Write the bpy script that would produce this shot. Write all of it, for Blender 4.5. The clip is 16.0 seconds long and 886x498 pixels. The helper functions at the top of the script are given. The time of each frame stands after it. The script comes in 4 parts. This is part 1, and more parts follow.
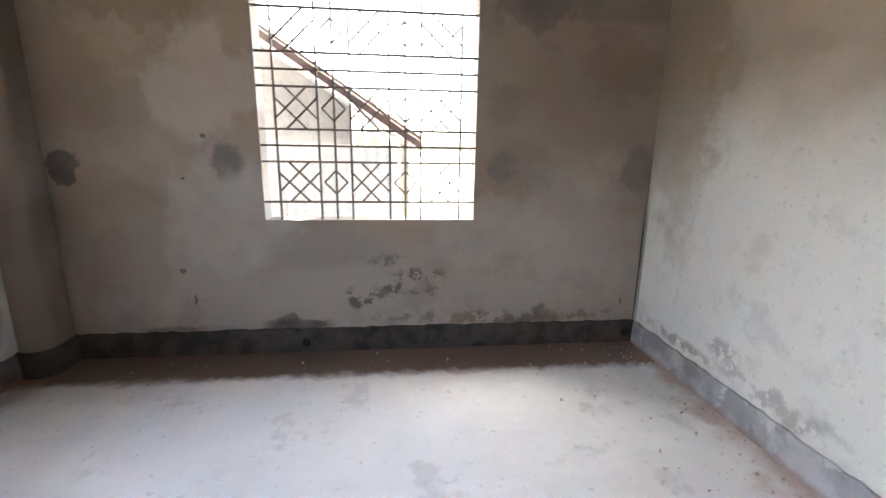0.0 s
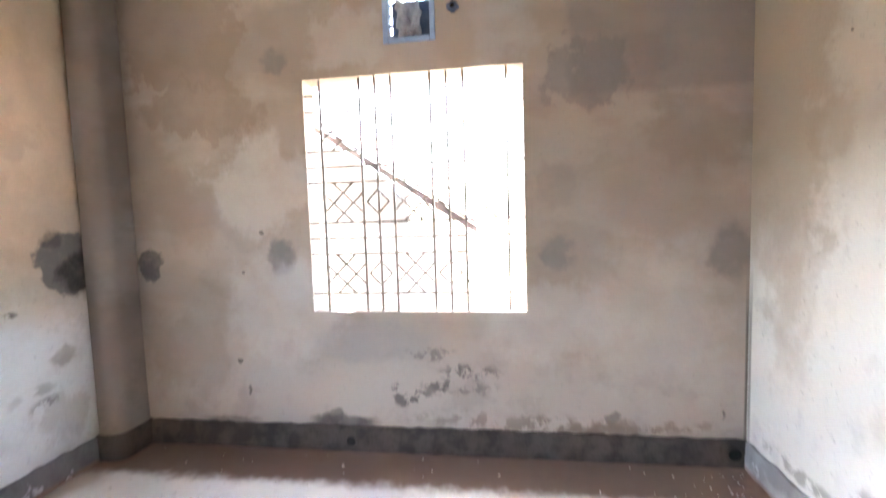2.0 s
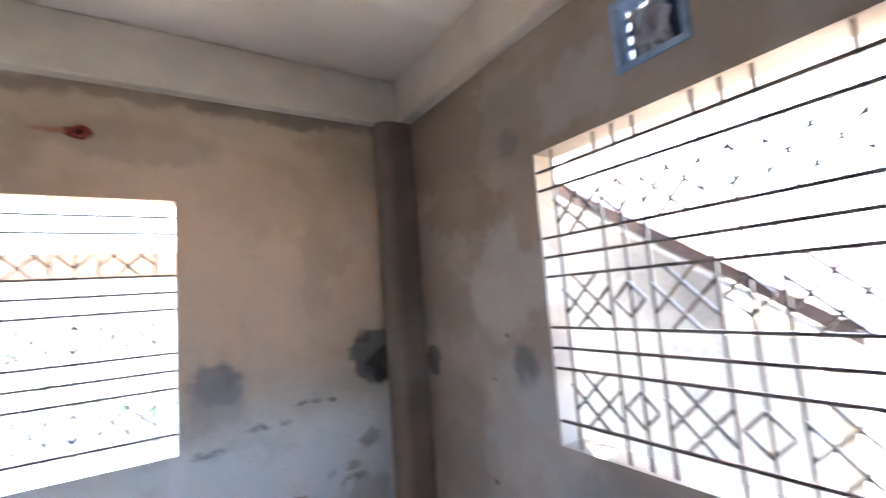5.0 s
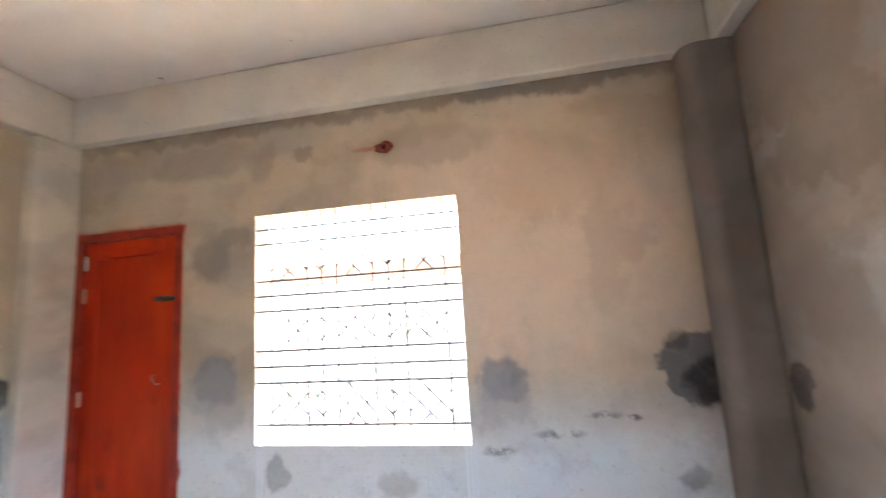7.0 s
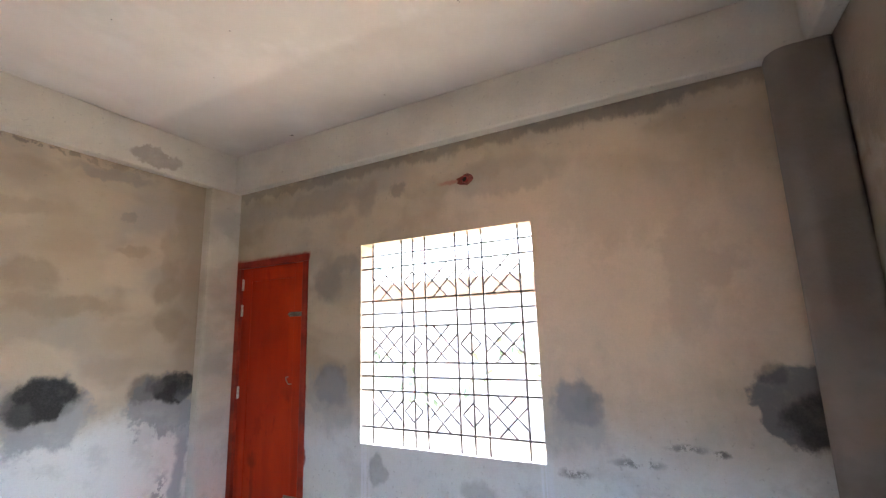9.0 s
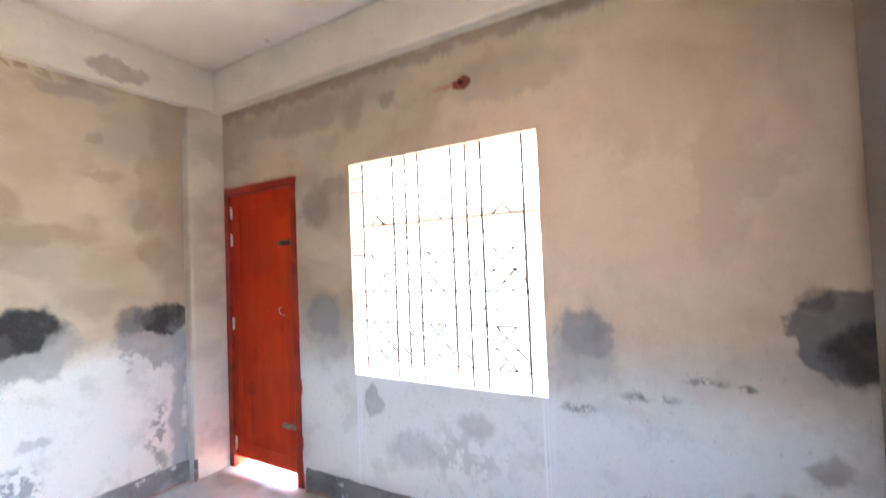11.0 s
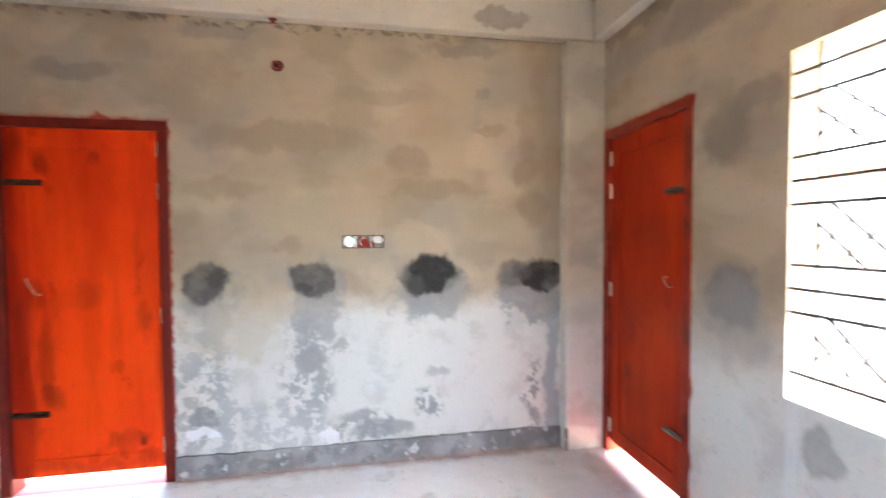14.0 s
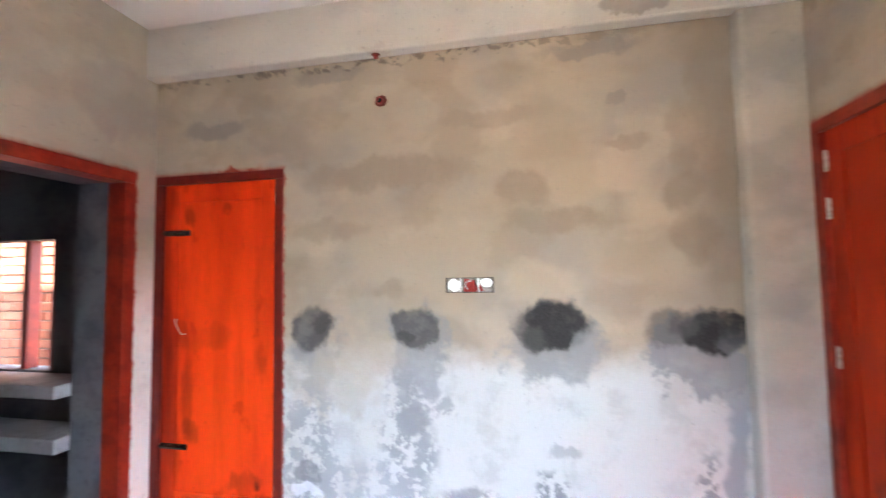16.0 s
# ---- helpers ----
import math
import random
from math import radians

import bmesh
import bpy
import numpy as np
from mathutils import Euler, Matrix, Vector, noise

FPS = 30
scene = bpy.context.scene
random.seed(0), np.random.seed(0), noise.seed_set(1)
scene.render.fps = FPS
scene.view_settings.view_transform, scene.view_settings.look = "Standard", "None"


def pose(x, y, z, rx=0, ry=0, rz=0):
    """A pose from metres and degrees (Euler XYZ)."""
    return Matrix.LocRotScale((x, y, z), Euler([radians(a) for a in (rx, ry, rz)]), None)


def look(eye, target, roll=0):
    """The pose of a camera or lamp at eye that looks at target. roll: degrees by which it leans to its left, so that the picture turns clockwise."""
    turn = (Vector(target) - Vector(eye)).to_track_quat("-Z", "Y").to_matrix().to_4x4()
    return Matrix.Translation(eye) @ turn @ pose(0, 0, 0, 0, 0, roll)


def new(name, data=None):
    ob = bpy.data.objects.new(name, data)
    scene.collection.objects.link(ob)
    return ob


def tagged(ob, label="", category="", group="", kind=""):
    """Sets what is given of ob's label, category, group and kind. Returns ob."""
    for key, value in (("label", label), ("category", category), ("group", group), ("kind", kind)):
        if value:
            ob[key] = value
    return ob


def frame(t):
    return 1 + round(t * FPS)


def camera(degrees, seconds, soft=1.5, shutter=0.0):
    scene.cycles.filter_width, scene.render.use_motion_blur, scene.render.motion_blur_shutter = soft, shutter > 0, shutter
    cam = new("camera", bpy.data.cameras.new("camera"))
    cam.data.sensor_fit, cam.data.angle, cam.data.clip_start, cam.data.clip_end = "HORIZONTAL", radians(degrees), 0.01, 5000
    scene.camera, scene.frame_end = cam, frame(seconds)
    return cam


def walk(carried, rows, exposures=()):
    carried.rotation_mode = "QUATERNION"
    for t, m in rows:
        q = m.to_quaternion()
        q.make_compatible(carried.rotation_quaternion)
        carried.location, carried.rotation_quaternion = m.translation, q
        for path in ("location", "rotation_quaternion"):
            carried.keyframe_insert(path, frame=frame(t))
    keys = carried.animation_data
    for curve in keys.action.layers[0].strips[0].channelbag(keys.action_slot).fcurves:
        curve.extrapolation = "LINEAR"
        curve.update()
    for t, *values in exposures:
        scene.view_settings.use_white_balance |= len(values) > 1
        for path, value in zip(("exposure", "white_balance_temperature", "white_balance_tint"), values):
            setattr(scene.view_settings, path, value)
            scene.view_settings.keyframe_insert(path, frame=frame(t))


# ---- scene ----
cam = camera(91.0, 16.0, soft=1.3, shutter=0.75)
PATH = [
    (0, (-1.538, 1.404, 1.235), (-1.324, 3.341, 0.788), 0.9),
    (0.5, (-1.301, 1.395, 1.16), (-1.203, 3.356, 0.779), -0.7),
    (1, (-1.128, 1.414, 1.277), (-1.293, 3.36, 0.847), -2.5),
    (1.5, (-1.19, 1.501, 1.287), (-1.443, 3.451, 0.918), -1.7),
    (2, (-1.192, 1.616, 1.346), (-1.466, 3.591, 1.199), -1.8),
    (2.5, (-1.168, 1.699, 1.447), (-1.456, 3.678, 1.432), -2.0),
    (3, (-1.064, 1.832, 1.455), (-1.558, 3.766, 1.576), -1.6),
    (3.2, (-1.008, 1.889, 1.479), (-1.548, 3.81, 1.602), -1.8),
    (5.5, (-0.867, 2.652, 1.513), (-2.736, 3.317, 1.771), -5.0),
    (6, (-0.968, 2.732, 1.472), (-2.925, 3.022, 1.766), -5.3),
    (6.5, (-1.154, 2.806, 1.477), (-3.135, 2.746, 1.752), -4.3),
    (7, (-1.245, 2.928, 1.49), (-3.19, 2.558, 1.773), -3.4),
    (7.5, (-1.26, 3.045, 1.548), (-3.106, 2.335, 1.846), -2.0),
    (8, (-1.153, 3.131, 1.538), (-2.947, 2.316, 1.875), -2.2),
    (8.2, (-1.123, 3.185, 1.535), (-2.899, 2.336, 1.888), -2.0),
    (10.5, (-1.363, 3.289, 1.494), (-3.064, 2.278, 1.779), -2.0),
    (11, (-1.474, 3.231, 1.477), (-3.201, 2.223, 1.543), -2.3),
    (11.5, (-1.594, 3.205, 1.444), (-3.299, 2.163, 1.37), -4.8),
    (12, (-1.738, 3.209, 1.435), (-3.275, 1.937, 1.291), -6.0),
    (12.5, (-1.813, 3.143, 1.443), (-3.128, 1.645, 1.277), -4.7),
    (13, (-1.84, 2.945, 1.437), (-2.826, 1.211, 1.3), -0.8),
    (13.5, (-1.856, 2.833, 1.42), (-2.623, 0.989, 1.307), -0.4),
    (14, (-1.979, 2.751, 1.439), (-2.323, 0.782, 1.376), -0.3),
    (14.5, (-2.127, 2.682, 1.459), (-2.264, 0.686, 1.476), -0.0),
    (15, (-2.187, 2.544, 1.45), (-2.228, 0.545, 1.485), -0.5),
    (15.5, (-2.208, 2.393, 1.486), (-2.088, 0.397, 1.533), -1.0),
    (16, (-2.282, 2.308, 1.46), (-1.884, 0.351, 1.577), -0.9),
]
# seconds, stops, kelvin, tint
EXPOSURES = [(0, 5.22, 6250, 3), (0.5, 5.22, 6250, 3), (1.0, 5.79, 6450, 5), (1.5, 6.29, 6400, 8), (2.0, 6.49, 6200, 5.5), (2.5, 6.74, 5850, 5.5), (3.2, 6.24, 5350, 5), (5.5, 5.29, 5750, 5), (6, 6.02, 6000, 3.5), (6.5, 6.02, 6100, 5.5), (7, 5.82, 6100, 5.5), (7.5, 5.47, 5900, 5.5), (8, 5.32, 5900, 5.5), (10.5, 5.8, 5850, 5.5), (11, 6.1, 5850, 5.5), (12, 6.2, 5850, 5.5), (12.5, 5.72, 5950, 5.5), (13, 5.5, 6150, 5.5), (13.5, 5.65, 6150, 5.5), (14, 5.83, 6250, 5.5), (14.5, 5.94, 6100, 5.5), (15, 5.97, 6150, 5.5), (15.5, 5.97, 6000, 5.5), (16, 6.05, 5800, 6)]
walk(cam, [(t, look(eye, target, roll)) for t, eye, target, roll in PATH], EXPOSURES)

# ---- world and sun ----
world = bpy.data.worlds.new("sky")
scene.world = world
world.use_nodes = True
wn = world.node_tree
sky = wn.nodes.new("ShaderNodeTexSky")
sky.sky_type, sky.sun_disc = "NISHITA", False
SUN_ELEVATION, SUN_FROM = 66.0, Vector((-0.80, 0.60))
sky.sun_elevation = radians(SUN_ELEVATION)
sky.sun_rotation = math.atan2(SUN_FROM.x, SUN_FROM.y)
sky.air_density, sky.dust_density = 1.0, 5.0
wn.links.new(sky.outputs[0], wn.nodes["Background"].inputs[0])
wn.nodes["Background"].inputs[1].default_value = 0.15
sun = new("sun", bpy.data.lights.new("sun", "SUN"))
sun.data.energy, sun.data.angle, sun.data.color = 2.0, radians(0.6), (1.0, 0.95, 0.86)
s = SUN_FROM.normalized() * math.cos(radians(SUN_ELEVATION))
sun.matrix_world = look((s.x * 20, s.y * 20, math.sin(radians(SUN_ELEVATION)) * 20), (0, 0, 0))

# ---- plan, in metres: the room's inner faces ----
XW, XE, YS, YN = -3.54, 0.035, 0.0, 3.98      # west (long window wall), east, south, north
HC, HB = 3.02, 2.70                           # ceiling, underside of the beams
TW = 0.14                                     # thickness of the outer walls
TE = 0.345                                    # thickness of the east wall
PB = 0.09                                     # how far the beams stand out
W1 = (-2.285, -1.072, 0.82, 2.13)             # window in the north wall: x0, x1, sill, head
W2 = (1.36, 2.578, 0.812, 2.118)              # window in the west wall: y0, y1, sill, head
D1 = (0.072, 0.868, 0.0, 2.115)                # door in the west wall
D2 = (-0.858, 0.03, 0.0, 2.10)                # door in the south wall
D3 = (0.14, 1.05, 0.0, 2.10)                  # doorway in the east wall
VENT = (-1.81, -1.525, 2.285, 2.57)


# ---- node helpers ----
class Nodes:
    def __init__(self, name):
        self.mat = bpy.data.materials.new(name)
        self.mat.use_nodes = True
        self.t = self.mat.node_tree
        self.bsdf = self.t.nodes["Principled BSDF"]
        self.pos = self.t.nodes.new("ShaderNodeNewGeometry").outputs["Position"]

    def put(self, socket, value):
        if isinstance(value, bpy.types.NodeSocket):
            self.t.links.new(value, socket)
        else:
            socket.default_value = value

    def math(self, op, a, b=0.0, c=0.0, clamp=False):
        n = self.t.nodes.new("ShaderNodeMath")
        n.operation, n.use_clamp = op, clamp
        for i, v in enumerate((a, b, c)):
            self.put(n.inputs[i], v)
        return n.outputs[0]

    def noise(self, scale, detail=3.0, rough=0.55, stretch=None, where=None):
        vec = where or self.pos
        if stretch:
            m = self.t.nodes.new("ShaderNodeMapping")
            m.inputs["Scale"].default_value = stretch
            self.t.links.new(vec, m.inputs[0])
            vec = m.outputs[0]
        n = self.t.nodes.new("ShaderNodeTexNoise")
        n.inputs["Scale"].default_value, n.inputs["Detail"].default_value = scale, detail
        n.inputs["Roughness"].default_value = rough
        self.t.links.new(vec, n.inputs["Vector"])
        return n.outputs[0]

    def ramp(self, value, lo, hi, smooth=True):
        n = self.t.nodes.new("ShaderNodeMapRange")
        n.interpolation_type = "SMOOTHSTEP" if smooth else "LINEAR"
        self.put(n.inputs[0], value)
        n.inputs[1].default_value, n.inputs[2].default_value = lo, hi
        return n.outputs[0]

    def mix(self, fac, a, b):
        n = self.t.nodes.new("ShaderNodeMix")
        n.data_type = "RGBA"
        self.put(n.inputs[0], fac)
        for i, v in ((6, a), (7, b)):
            self.put(n.inputs[i], v if isinstance(v, bpy.types.NodeSocket) else (*v, 1.0))
        return n.outputs[2]

    def bump(self, height, strength, distance):
        n = self.t.nodes.new("ShaderNodeBump")
        n.inputs["Strength"].default_value, n.inputs["Distance"].default_value = strength, distance
        self.t.links.new(height, n.inputs["Height"])
        self.t.links.new(n.outputs[0], self.bsdf.inputs["Normal"])

    def done(self, colour, rough=0.8, metal=0.0, spec=0.3):
        self.put(self.bsdf.inputs["Base Color"], colour if isinstance(colour, bpy.types.NodeSocket) else (*colour, 1.0))
        self.put(self.bsdf.inputs["Roughness"], rough)
        self.bsdf.inputs["Metallic"].default_value = metal
        self.bsdf.inputs["Specular IOR Level"].default_value = spec
        return self.mat


def plaster(name, along, upper, lower, height, stains, grey=(0.29, 0.275, 0.255), low_edge=0.10, low_soft=0.10, patchy=0.5):
    """Cement plaster: two tones that meet at a ragged height, trowel clouds, grain, and stains of given place and size.
    A stain: kind, u, z, half width, half height, colour, strength, softness."""
    n = Nodes(name)
    sep = n.t.nodes.new("ShaderNodeSeparateXYZ")
    n.t.links.new(n.pos, sep.inputs[0])
    u, z = sep.outputs[along], sep.outputs[2]
    coarse, fine = n.noise(3.5, 4), n.noise(16, 5, 0.65)
    wob = n.math("ADD", n.math("MULTIPLY_ADD", coarse, 0.24, -0.12), n.math("MULTIPLY_ADD", fine, 0.07, -0.035))
    second = n.noise(5.0, 5, 0.6, (1.3, 1.7, 0.8))
    wob2 = n.math("ADD", n.math("MULTIPLY_ADD", second, 0.2, -0.1), n.math("MULTIPLY_ADD", fine, -0.05, 0.025))
    uu, zz = n.math("ADD", u, wob), n.math("ADD", z, wob2)
    ragged_u, ragged_z = n.math("MULTIPLY_ADD", wob, 2.6, u), n.math("MULTIPLY_ADD", wob2, 2.4, z)
    ue = n.math("ADD", u, n.math("MULTIPLY_ADD", fine, 0.07, -0.035))
    ze = n.math("ADD", z, n.math("MULTIPLY_ADD", fine, 0.05, -0.025))
    lobes = n.noise(11, 4, 0.55)
    uw = n.math("MULTIPLY_ADD", lobes, 0.12, n.math("MULTIPLY_ADD", wob, 0.55, n.math("SUBTRACT", u, 0.06)))
    zw = n.math("MULTIPLY_ADD", fine, 0.09, n.math("MULTIPLY_ADD", wob2, 0.6, n.math("SUBTRACT", z, 0.045)))
    ud = n.math("MULTIPLY_ADD", n.noise(6, 3, 0.5), 0.11, n.math("SUBTRACT", u, 0.055))
    cloud = n.noise(1.5, 4, 0.55, (1, 1, 1.3))
    band = n.noise(1.9, 3, 0.5, (0.8, 0.8, 1.5))
    grain = n.noise(90, 3, 0.7)
    col = n.mix(n.math("MULTIPLY", n.ramp(cloud, 0.42, 0.68), patchy), upper, grey)
    col = n.mix(n.math("MULTIPLY", n.ramp(band, 0.5, 0.66), 0.35 * patchy / 0.5), col, tuple(c * k for c, k in zip(upper, (0.72, 0.68, 0.62))))
    patch = n.noise(2.4, 4, 0.5, (0.8, 0.8, 1.15))
    col = n.mix(n.math("MULTIPLY", n.ramp(patch, 0.50, 0.585), 0.75 * patchy), col, tuple(c * k for c, k in zip(upper, (0.70, 0.68, 0.66))))
    pale = n.noise(1.7, 4, 0.5, (0.9, 0.9, 1.3))
    col = n.mix(n.math("MULTIPLY", n.ramp(pale, 0.52, 0.62), 0.75 * patchy), col, tuple(min(0.8, c * 1.28) for c in upper))
    lowz = n.math("ADD", z, n.math("MULTIPLY_ADD", cloud, 0.5, -0.25))
    lowz = n.math("ADD", lowz, n.math("MULTIPLY_ADD", fine, low_edge, -low_edge / 2))
    low = n.ramp(lowz, height + low_soft, height - low_soft)
    col = n.mix(low, col, n.mix(n.math("MULTIPLY", n.ramp(n.noise(4.2, 6, 0.65), 0.5, 0.66), 0.45), lower, tuple(c * 0.66 for c in lower)))
    # fine speckle of sand and pin-holes
    col = n.mix(n.math("MULTIPLY", n.ramp(n.noise(42, 2), 0.64, 0.74), 0.25), col, (0.17, 0.16, 0.15))
    broken = n.ramp(n.noise(11, 7, 0.68), 0.46, 0.53)
    mottle = n.math("MULTIPLY_ADD", n.ramp(n.noise(7.5, 6, 0.65), 0.36, 0.56), 0.22, 0.80)
    for kind, u0, z0, ru, rz, colour, strength, soft in stains:
        hard = kind.startswith("rect")
        crisp = kind in ("rect_paint", "rect_daub", "rect_wet", "round_wet", "dash")
        large = min(ru, rz) >= 0.14 and kind in ("round", "rect")
        at_u, at_z = (ragged_u, ragged_z) if large else ((uw, zw) if kind.endswith("_wet") and min(ru, rz) > 0.02 else (ud, ze) if kind == "rect_daub" else (ue, ze) if crisp else (uu, zz))
        du = n.math("DIVIDE", n.math("ABSOLUTE", n.math("SUBTRACT", u if kind == "line" else at_u, u0)), ru)
        dz = n.math("DIVIDE", n.math("ABSOLUTE", n.math("SUBTRACT", at_z, z0)), rz)
        if kind == "rect_wet":
            d = n.math("POWER", n.math("ADD", n.math("POWER", du, 3.2), n.math("POWER", dz, 3.2)), 0.3125)
        elif hard or kind == "line":
            d = n.math("MAXIMUM", du, dz)
        else:
            d = n.math("SQRT", n.math("ADD", n.math("MULTIPLY", du, du), n.math("MULTIPLY", dz, dz)))
        m = n.math("MULTIPLY", n.ramp(d, 1 + soft, 1 - soft), strength)
        if kind in ("broken", "rect_broken", "dash"):
            m = n.math("MULTIPLY", m, broken)
        elif kind in ("round", "round_wet", "rect_wet"):
            m = n.math("MULTIPLY", m, mottle)
        col = n.mix(m, col, colour)
    col = n.mix(n.math("MULTIPLY_ADD", grain, 0.5, -0.12, True), col, n.mix(0.5, col, (0.24, 0.22, 0.2)))
    h = n.math("ADD", n.math("MULTIPLY", coarse, 0.5), n.math("ADD", n.math("MULTIPLY", fine, 0.35), n.math("MULTIPLY", grain, 0.12)))
    n.bump(h, 0.35, 0.02)
    return n.done(col, n.math("MULTIPLY_ADD", fine, 0.25, 0.68), spec=0.25)


def simple(name, colour, other, scale=6.0, rough=0.7, metal=0.0, bump=0.2, stretch=None, depth=0.004, lo=0.4, hi=0.65, spec=0.3, fleck=0.3):
    n = Nodes(name)
    a, b = n.noise(scale, 5, 0.6, stretch), n.noise(scale * 9, 3, 0.6, stretch)
    col = n.mix(n.ramp(a, lo, hi), colour, other)
    col = n.mix(n.math("MULTIPLY", n.ramp(b, 0.5, 0.72), fleck), col, tuple(c * 0.55 for c in other))
    if bump:
        n.bump(n.math("ADD", a, n.math("MULTIPLY", b, 0.4)), bump, depth)
    return n.done(col, n.math("MULTIPLY_ADD", b, 0.2, rough - 0.1), metal, spec)


DARK, WET, ASH, PALE = (0.018, 0.017, 0.016), (0.075, 0.072, 0.068), (0.25, 0.255, 0.26), (0.78, 0.78, 0.8)
RED = (0.30, 0.025, 0.008)
TAN, LOWER = (0.45, 0.362, 0.256), (0.63, 0.625, 0.585)

BROWN, SMOKE = (0.30, 0.235, 0.165), (0.25, 0.225, 0.195)
south_stains = [
    ("round", -1.5, 2.03, 0.5, 0.085, BROWN, 0.59, 0.28), ("round", -2.25, 1.9, 0.13, 0.1, BROWN, 0.64, 0.28), ("round", -2.4, 1.73, 0.26, 0.06, BROWN, 0.59, 0.28),
    ("round", -0.4, 2.37, 0.2, 0.06, SMOKE, 0.69, 0.28), ("round", -1.15, 2.64, 0.2, 0.05, SMOKE, 0.64, 0.28), ("round", -2.6, 2.62, 0.25, 0.045, SMOKE, 0.59, 0.28),
    ("round", -1.5, 1.38, 0.1, 0.05, BROWN, 0.45, 0.28), ("round", -0.65, 2.5, 0.12, 0.08, BROWN, 0.45, 0.28), ("round", -1.15, 1.72, 0.25, 0.06, BROWN, 0.40, 0.28),
    ("rect", -3.22, 1.95, 0.10, 0.75, (0.28, 0.225, 0.16), 0.6, 0.8), ("round", -3.08, 1.62, 0.09, 0.13, (0.27, 0.21, 0.145), 0.55, 0.35), ("round", -3.1, 2.28, 0.05, 0.2, BROWN, 0.45, 0.35), ("round", -3.02, 1.85, 0.1, 0.09, BROWN, 0.69, 0.28), ("round", -3.0, 2.1, 0.07, 0.2, BROWN, 0.45, 0.28),
    ("round", -2.75, 2.35, 0.04, 0.04, SMOKE, 0.59, 0.28), ("round", -2.76, 2.12, 0.1, 0.035, BROWN, 0.50, 0.28), ("round", -2.05, 2.3, 0.3, 0.05, BROWN, 0.35, 0.28),
    ("round", -1.05, 0.97, 0.14, 0.22, ASH, 0.6, 0.3), ("round_wet", -1.04, 1.16, 0.12, 0.125, WET, 0.9, 0.18), ("round", -1.02, 1.17, 0.05, 0.045, (0.18, 0.16, 0.14), 0.7, 0.4),
    ("round", -1.66, 1.03, 0.17, 0.22, ASH, 0.65, 0.2), ("round_wet", -1.65, 1.17, 0.125, 0.115, WET, 0.9, 0.16),
    ("round", -2.37, 1.09, 0.24, 0.21, ASH, 0.75, 0.2), ("round", -2.37, 1.19, 0.19, 0.125, WET, 0.9, 0.2), ("round_wet", -2.365, 1.185, 0.175, 0.125, DARK, 0.97, 0.16), ("round_wet", -2.27, 1.12, 0.07, 0.07, (0.06, 0.057, 0.052), 0.8, 0.3),
    ("round", -3.02, 1.06, 0.21, 0.20, ASH, 0.8, 0.12), ("round", -2.98, 1.19, 0.17, 0.1, WET, 0.6, 0.2), ("round_wet", -3.15, 1.165, 0.15, 0.105, DARK, 0.96, 0.16), ("round_wet", -3.0, 1.2, 0.07, 0.06, (0.08, 0.076, 0.07), 0.7, 0.3),
    ("round", -1.15, 0.85, 0.3, 0.16, (0.50, 0.44, 0.34), 0.6, 0.3), ("round", -1.35, 1.0, 0.25, 0.1, (0.48, 0.41, 0.31), 0.5, 0.3), ("round_wet", -2.2, 1.2, 0.045, 0.06, (0.22, 0.2, 0.17), 0.5, 0.4), ("round_wet", -2.52, 1.06, 0.06, 0.1, (0.34, 0.33, 0.31), 0.6, 0.25), ("round_wet", -1.60, 1.12, 0.05, 0.04, (0.05, 0.047, 0.042), 0.75, 0.3), ("round_wet", -1.10, 1.19, 0.035, 0.06, (0.05, 0.047, 0.042), 0.6, 0.3), ("round_wet", -1.63, 0.68, 0.1, 0.08, (0.24, 0.24, 0.24), 0.8, 0.25), ("broken", -1.6, 0.55, 0.15, 0.36, (0.30, 0.305, 0.31), 0.85, 0.35), ("broken", -1.0, 0.45, 0.2, 0.38, (0.33, 0.335, 0.34), 0.8, 0.4),
    ("broken", -1.35, 0.28, 0.34, 0.18, (0.40, 0.41, 0.42), 0.7, 0.4), ("round", -2.08, 0.22, 0.17, 0.06, ASH, 0.75, 0.25), ("broken", -1.95, 0.24, 0.2, 0.09, ASH, 0.8, 0.3),
    ("broken", -2.37, 0.36, 0.10, 0.10, ASH, 0.95, 0.3), ("broken", -3.07, 0.36, 0.06, 0.24, ASH, 0.9, 0.4), ("round", -1.02, 0.36, 0.09, 0.06, (0.22, 0.225, 0.23), 0.8, 0.2),
    ("round", -2.4, 0.56, 0.07, 0.03, ASH, 0.5, 0.4), ("rect", -3.21, 0.5, 0.05, 0.5, (0.30, 0.32, 0.34), 0.85, 0.5), ("broken", -1.8, 0.75, 0.06, 0.06, ASH, 0.6, 0.4),
    ("round", -1.76, 0.2, 0.08, 0.05, PALE, 0.9, 0.15), ("round", -1.02, 0.265, 0.1, 0.03, PALE, 0.9, 0.15),
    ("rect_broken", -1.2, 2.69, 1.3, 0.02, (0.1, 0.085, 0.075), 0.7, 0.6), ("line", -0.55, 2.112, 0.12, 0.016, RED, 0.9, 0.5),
    ("rect_paint", -0.414, 1.04, 0.452, 1.068, RED, 0.9, 0.02),
]
GREYWET = (0.155, 0.16, 0.17)
